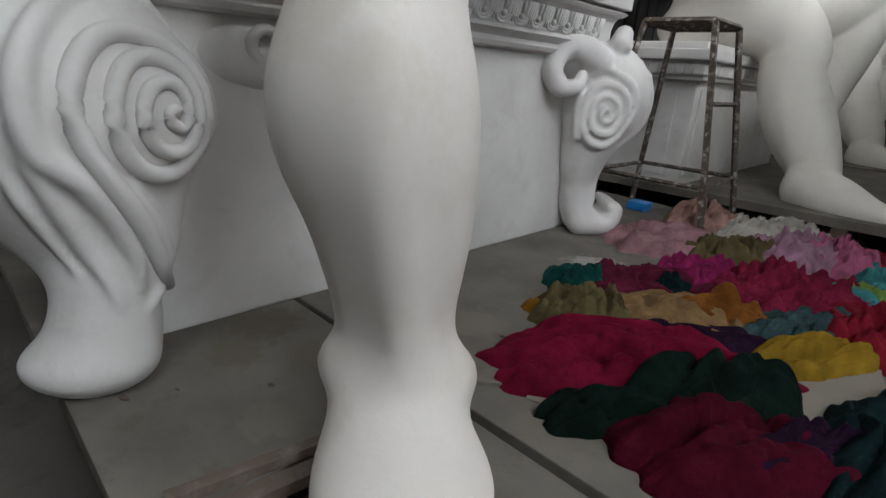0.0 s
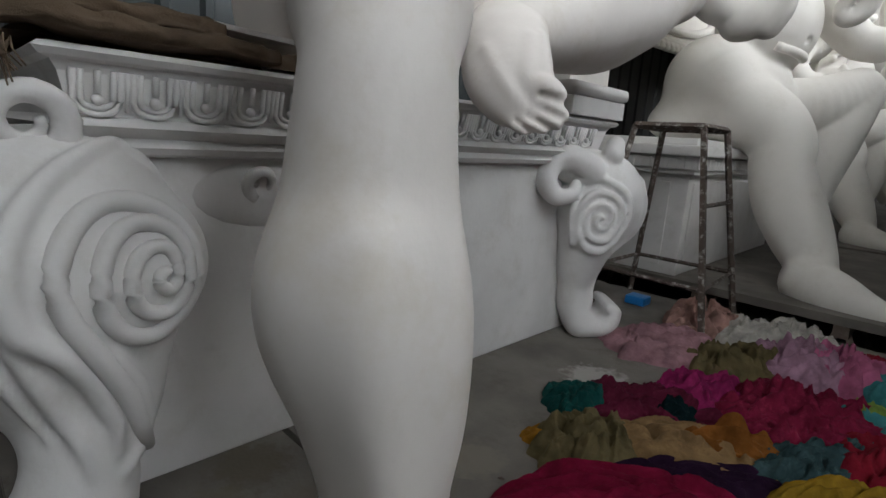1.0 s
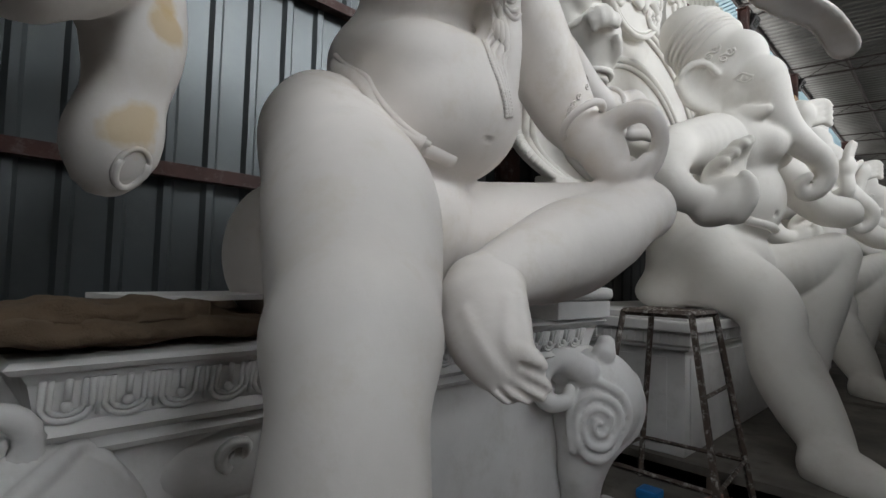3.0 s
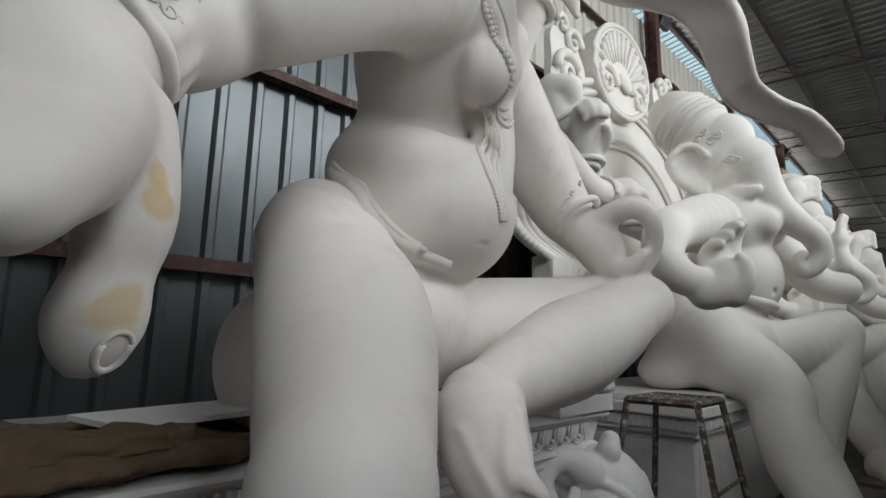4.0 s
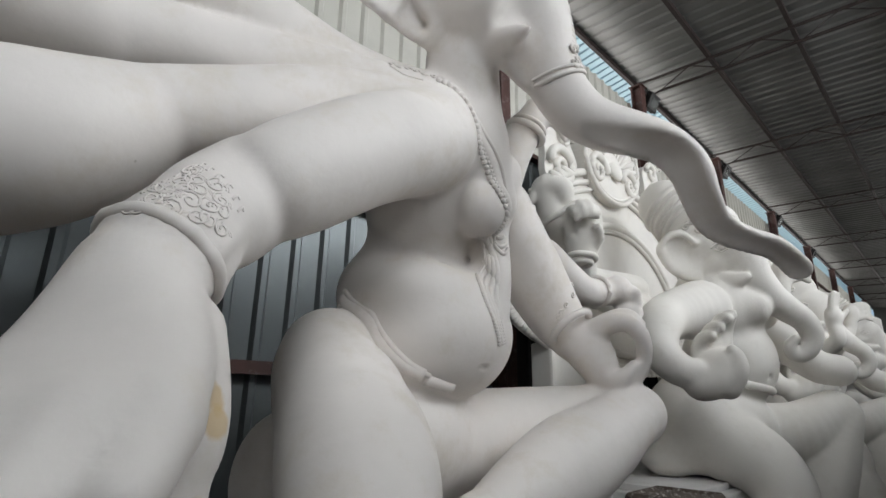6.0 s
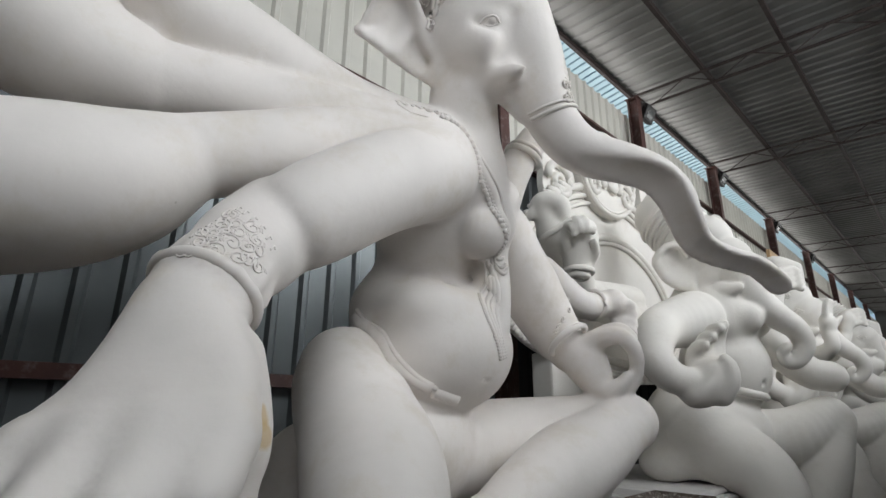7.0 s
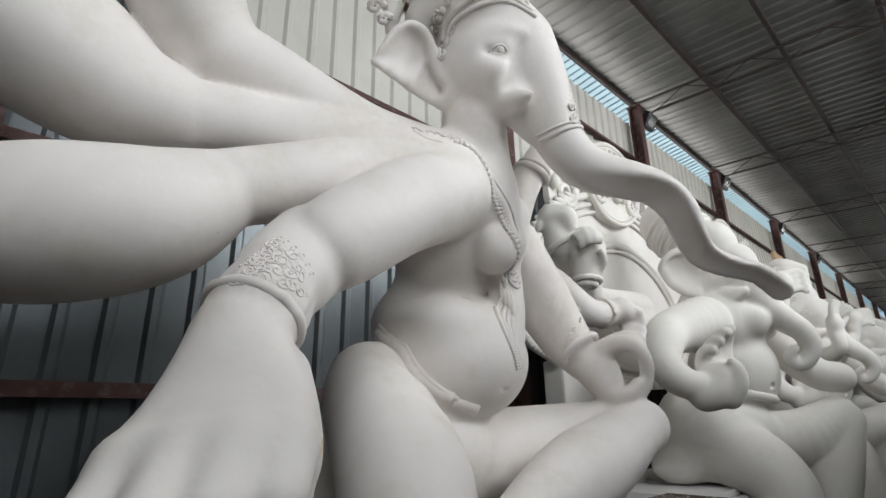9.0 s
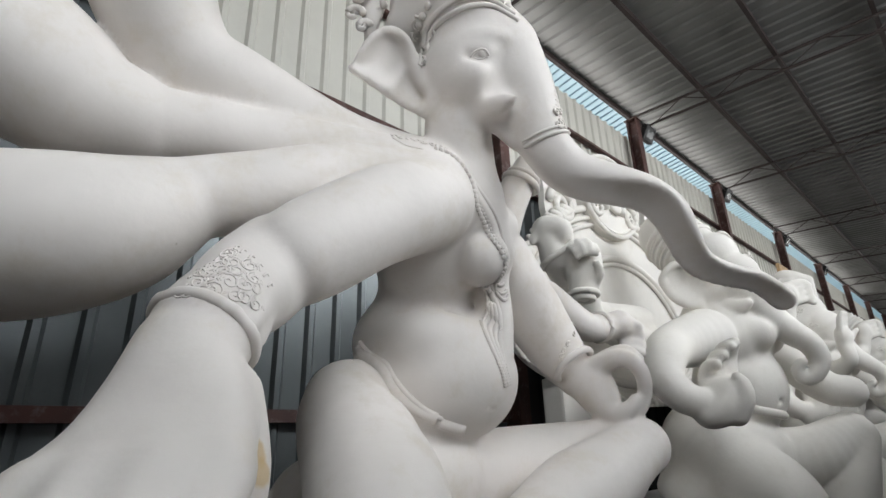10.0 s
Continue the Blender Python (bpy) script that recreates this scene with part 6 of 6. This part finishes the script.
# ---- throne back of the second statue ----
def throne_back(y0):
    base = new("throne_back")
    base.location = (-2.75, y0, 1.33)

    def outline(k, n=80):
        pts = []
        for t in np.linspace(0, 2 * math.pi, n, endpoint=False):
            b = 1.9 if math.sin(t) > 0 else 0.52
            pts.append((2.37 * k * math.cos(t), 1.57 + b * (k if b > 1 else k) * math.sin(t)))
        return pts

    def plate(name, pts, x0, x1, mat):
        bm = bmesh.new()
        f = bm.faces.new([bm.verts.new((x0, y, z)) for y, z in pts])
        ext = bmesh.ops.extrude_face_region(bm, geom=[f])
        bmesh.ops.translate(bm, vec=(x1 - x0, 0, 0), verts=[v for v in ext["geom"] if isinstance(v, bmesh.types.BMVert)])
        part(name, bm, mat, base)

    plate("back_panel", outline(1.0), -0.1, -0.02, plaster_far)
    for k, r, x in ((1.0, 0.05, 0.0), (0.94, 0.035, 0.0), (0.89, 0.03, 0.0), (0.66, 0.045, 0.0), (0.62, 0.03, 0.0)):
        v, fc = tube_data([(x, y, z) for y, z in outline(k)], r, 8, True)
        mesh_object("rim", v, fc, plaster_far, base, smooth=True)
    p = Pieces()
    o1, o2 = outline(1.0, 110), outline(1.05, 110)
    for i in range(110):
        j = (i + 1) % 110
        if o1[i][1] > 2.95 and abs(o1[i][0] + 0.25) < 0.95:
            continue
        p.tube([(0.0, *o1[i]), (0.02, *o2[j])], [0.06, 0.03], 6)
    mesh_object("frill", p.v, p.f, plaster_far, base, smooth=True)
    for s in (-1, 1):
        part("support", box_bm((-0.2, s * 1.45 - 0.35, 0.0), (0.05, s * 1.45 + 0.35, 1.25), 0.03), plaster_far, base)
    # shell medallion
    cy, cz = -0.25, 3.67
    med = [(cy + 0.72 * math.cos(t), cz + 0.6 * math.sin(t) + 0.08 * math.cos(t)) for t in np.linspace(0, 2 * math.pi, 48, endpoint=False)]
    plate("medallion", med, -0.12, 0.07, plaster_far)
    for k, r in ((0.97, 0.034), (0.88, 0.018)):
        v, fc = tube_data([(0.08, cy + (y - cy) * k, cz + (z - cz) * k) for y, z in med], r, 8, True)
        mesh_object("medallion_rim", v, fc, plaster_far, base, smooth=True)
    v, fc = tube_data([(0.06, cy + 0.02, cz - 0.14), (0.12, cy + 0.02, cz - 0.12), (0.14, cy + 0.02, cz - 0.12)], [0.15, 0.12, 0.04], 16)
    mesh_object("boss", v, fc, plaster_far, base, smooth=True)
    for t in np.linspace(0.12, math.pi - 0.12, 13):
        v, fc = tube_data([(0.07, cy + 0.26 * math.cos(t), cz - 0.1 + 0.22 * math.sin(t)), (0.09, cy + 0.57 * math.cos(t), cz - 0.04 + 0.52 * math.sin(t))], [0.014, 0.042], 8)
        mesh_object("shell_ray", v, fc, plaster_far, base, smooth=True)

    def curl(y, z, r, th, turns, hand=1, x=0.01):
        v, fc = tube_data([(x, y + hand * r * (1 - q) * math.cos(2 * math.pi * turns * q), z + r * (1 - q) * math.sin(2 * math.pi * turns * q)) for q in np.linspace(0, 0.93, 36)], [th * (1 - 0.5 * q) for q in np.linspace(0, 1, 36)], 7)
        mesh_object("scroll", v, fc, plaster_far, base, smooth=True)

    curl(cy - 0.42, cz - 0.25, 0.22, 0.05, 1.7, 1, 0.09)
    curl(cy + 0.42, cz - 0.22, 0.22, 0.05, 1.7, -1, 0.09)
    for s, yy, zz in ((-1, -1.35, 3.35), (1, 1.2, 3.7)):
        plate("leaf_board", [(yy + 0.34 * math.cos(t) * (1 + 0.1 * math.cos(5 * t)), zz + 0.46 * math.sin(t) * (1 + 0.1 * math.cos(5 * t))) for t in np.linspace(0, 2 * math.pi, 40, endpoint=False)], -0.1, -0.02, plaster_far)
        curl(yy, zz - 0.12, 0.26, 0.055, 1.9, s)
        curl(yy - s * 0.08, zz + 0.28, 0.16, 0.045, 1.5, -s)
        curl(yy + s * 0.12, zz + 0.42, 0.11, 0.04, 1.3, s)
    return tagged(base, "white plaster throne back with shell crest and frilled rim", "throne back", "throne backs")


throne_back(6.0)
throne_back(10.3)


# ---- burlap and board on the pedestal ----
def burlap_roll():
    """A sack folded over itself: an upper and a lower roll with a dark gap, hanging a little over the edge."""
    base = new("burlap_sack")
    base.location = (-1.8, 0.6, 1.385)
    for name, dx, dz, rx, rz, seed, y1 in (("lower_fold", 0.02, 0.035, 0.15, 0.04, 3.0, 0.96), ("upper_fold", -0.03, 0.085, 0.15, 0.045, 9.0, 0.80)):
        verts, faces, n, m = [], [], 60, 28
        for i in range(n):
            s = i / (n - 1)
            y = 0.22 + (y1 - 0.22) * s
            taper = (1 - 0.45 * s) * min(1, 0.35 + 5 * s) * min(1, 0.3 + 6 * (1 - s))
            for k in range(m):
                a = 2 * math.pi * k / m
                w = 1 + 0.35 * noise.noise((s * 4 + seed, math.cos(a) * 1.4, math.sin(a) * 1.4)) + 0.16 * noise.noise((s * 13, math.cos(a) * 3, math.sin(a) * 3 + seed)) + 0.06 * noise.noise((s * 40, math.cos(a) * 9, math.sin(a) * 9))
                sag = -0.05 * max(0, math.cos(a) - 0.75)
                verts.append((dx + rx * taper * math.cos(a) * w, y - 0.6 + 0.02 * noise.noise((s * 7, seed, 0)), dz + rz * (0.5 + 0.5 * taper) * math.sin(a) * w + sag + 0.02 * noise.noise((s * 5 + seed, 1, 1))))
        for i in range(n - 1):
            for k in range(m):
                faces.append((i * m + k, i * m + (k + 1) % m, (i + 1) * m + (k + 1) % m, (i + 1) * m + k))
        faces.append(tuple(range(m)))
        faces.append(tuple(reversed(range((n - 1) * m, n * m))))
        mesh_object(name, verts, faces, burlap_mat, base, smooth=True)
    verts, faces, n, m = [], [], 50, 40
    for i in range(n):
        for j in range(m):
            s, t = i / (n - 1), j / (m - 1)
            y, x = -0.36 + 0.95 * s, -0.75 + 0.80 * t
            h = 0.02 + 0.05 * (1 - abs(noise.noise((x * 3.1, y * 2.2, 4.0)))) ** 4 + 0.04 * (1 - abs(noise.noise((x * 7 + 5, y * 4.0, 1.0)))) ** 5 + 0.006 * noise.noise((x * 40, y * 40, 0))
            verts.append((x + 0.02 * noise.noise((y * 5, 0, 2)), y + 0.03 * noise.noise((x * 6, 3, 0)), h * min(1, 8 * min(s, 1 - s, t, 1 - t) + 0.15) - 0.012))
    for i in range(n - 1):
        for j in range(m - 1):
            faces.append((i * m + j, i * m + j + 1, (i + 1) * m + j + 1, (i + 1) * m + j))
    mesh_object("spread", verts, faces, burlap_mat, base, smooth=True)
    rng = random.Random(8)
    for k in range(12):
        y, z = -0.37 + 0.02 * rng.random(), -0.02 - 0.03 * rng.random()
        pts = [(0.10, y, z), (0.13 + 0.02 * rng.random(), y - 0.02 * rng.random(), z - 0.03), (0.12 + 0.03 * rng.random(), y + 0.03 * rng.random() - 0.01, z - 0.06 - 0.03 * rng.random())]
        v, f = tube_data(pts, 0.0022, 5)
        mesh_object("frayed_thread", v, f, burlap_mat, base)
    tagged(base, "brown frayed burlap sack folded on the pedestal edge", "sack")


burlap_roll()
tagged(part("timber_board", box_bm((-2.15, 10.9, 3.2), (-2.09, 11.5, 5.0), 0.006), wood_board), "pale brown timber board standing behind the row", "board")
flat_sheet("thin_board", -2.05, 0.86, 0.34, 0.62, 12, 1.495, plaster_base, "thin white plaster board lying on the burlap", "board", 0.018)
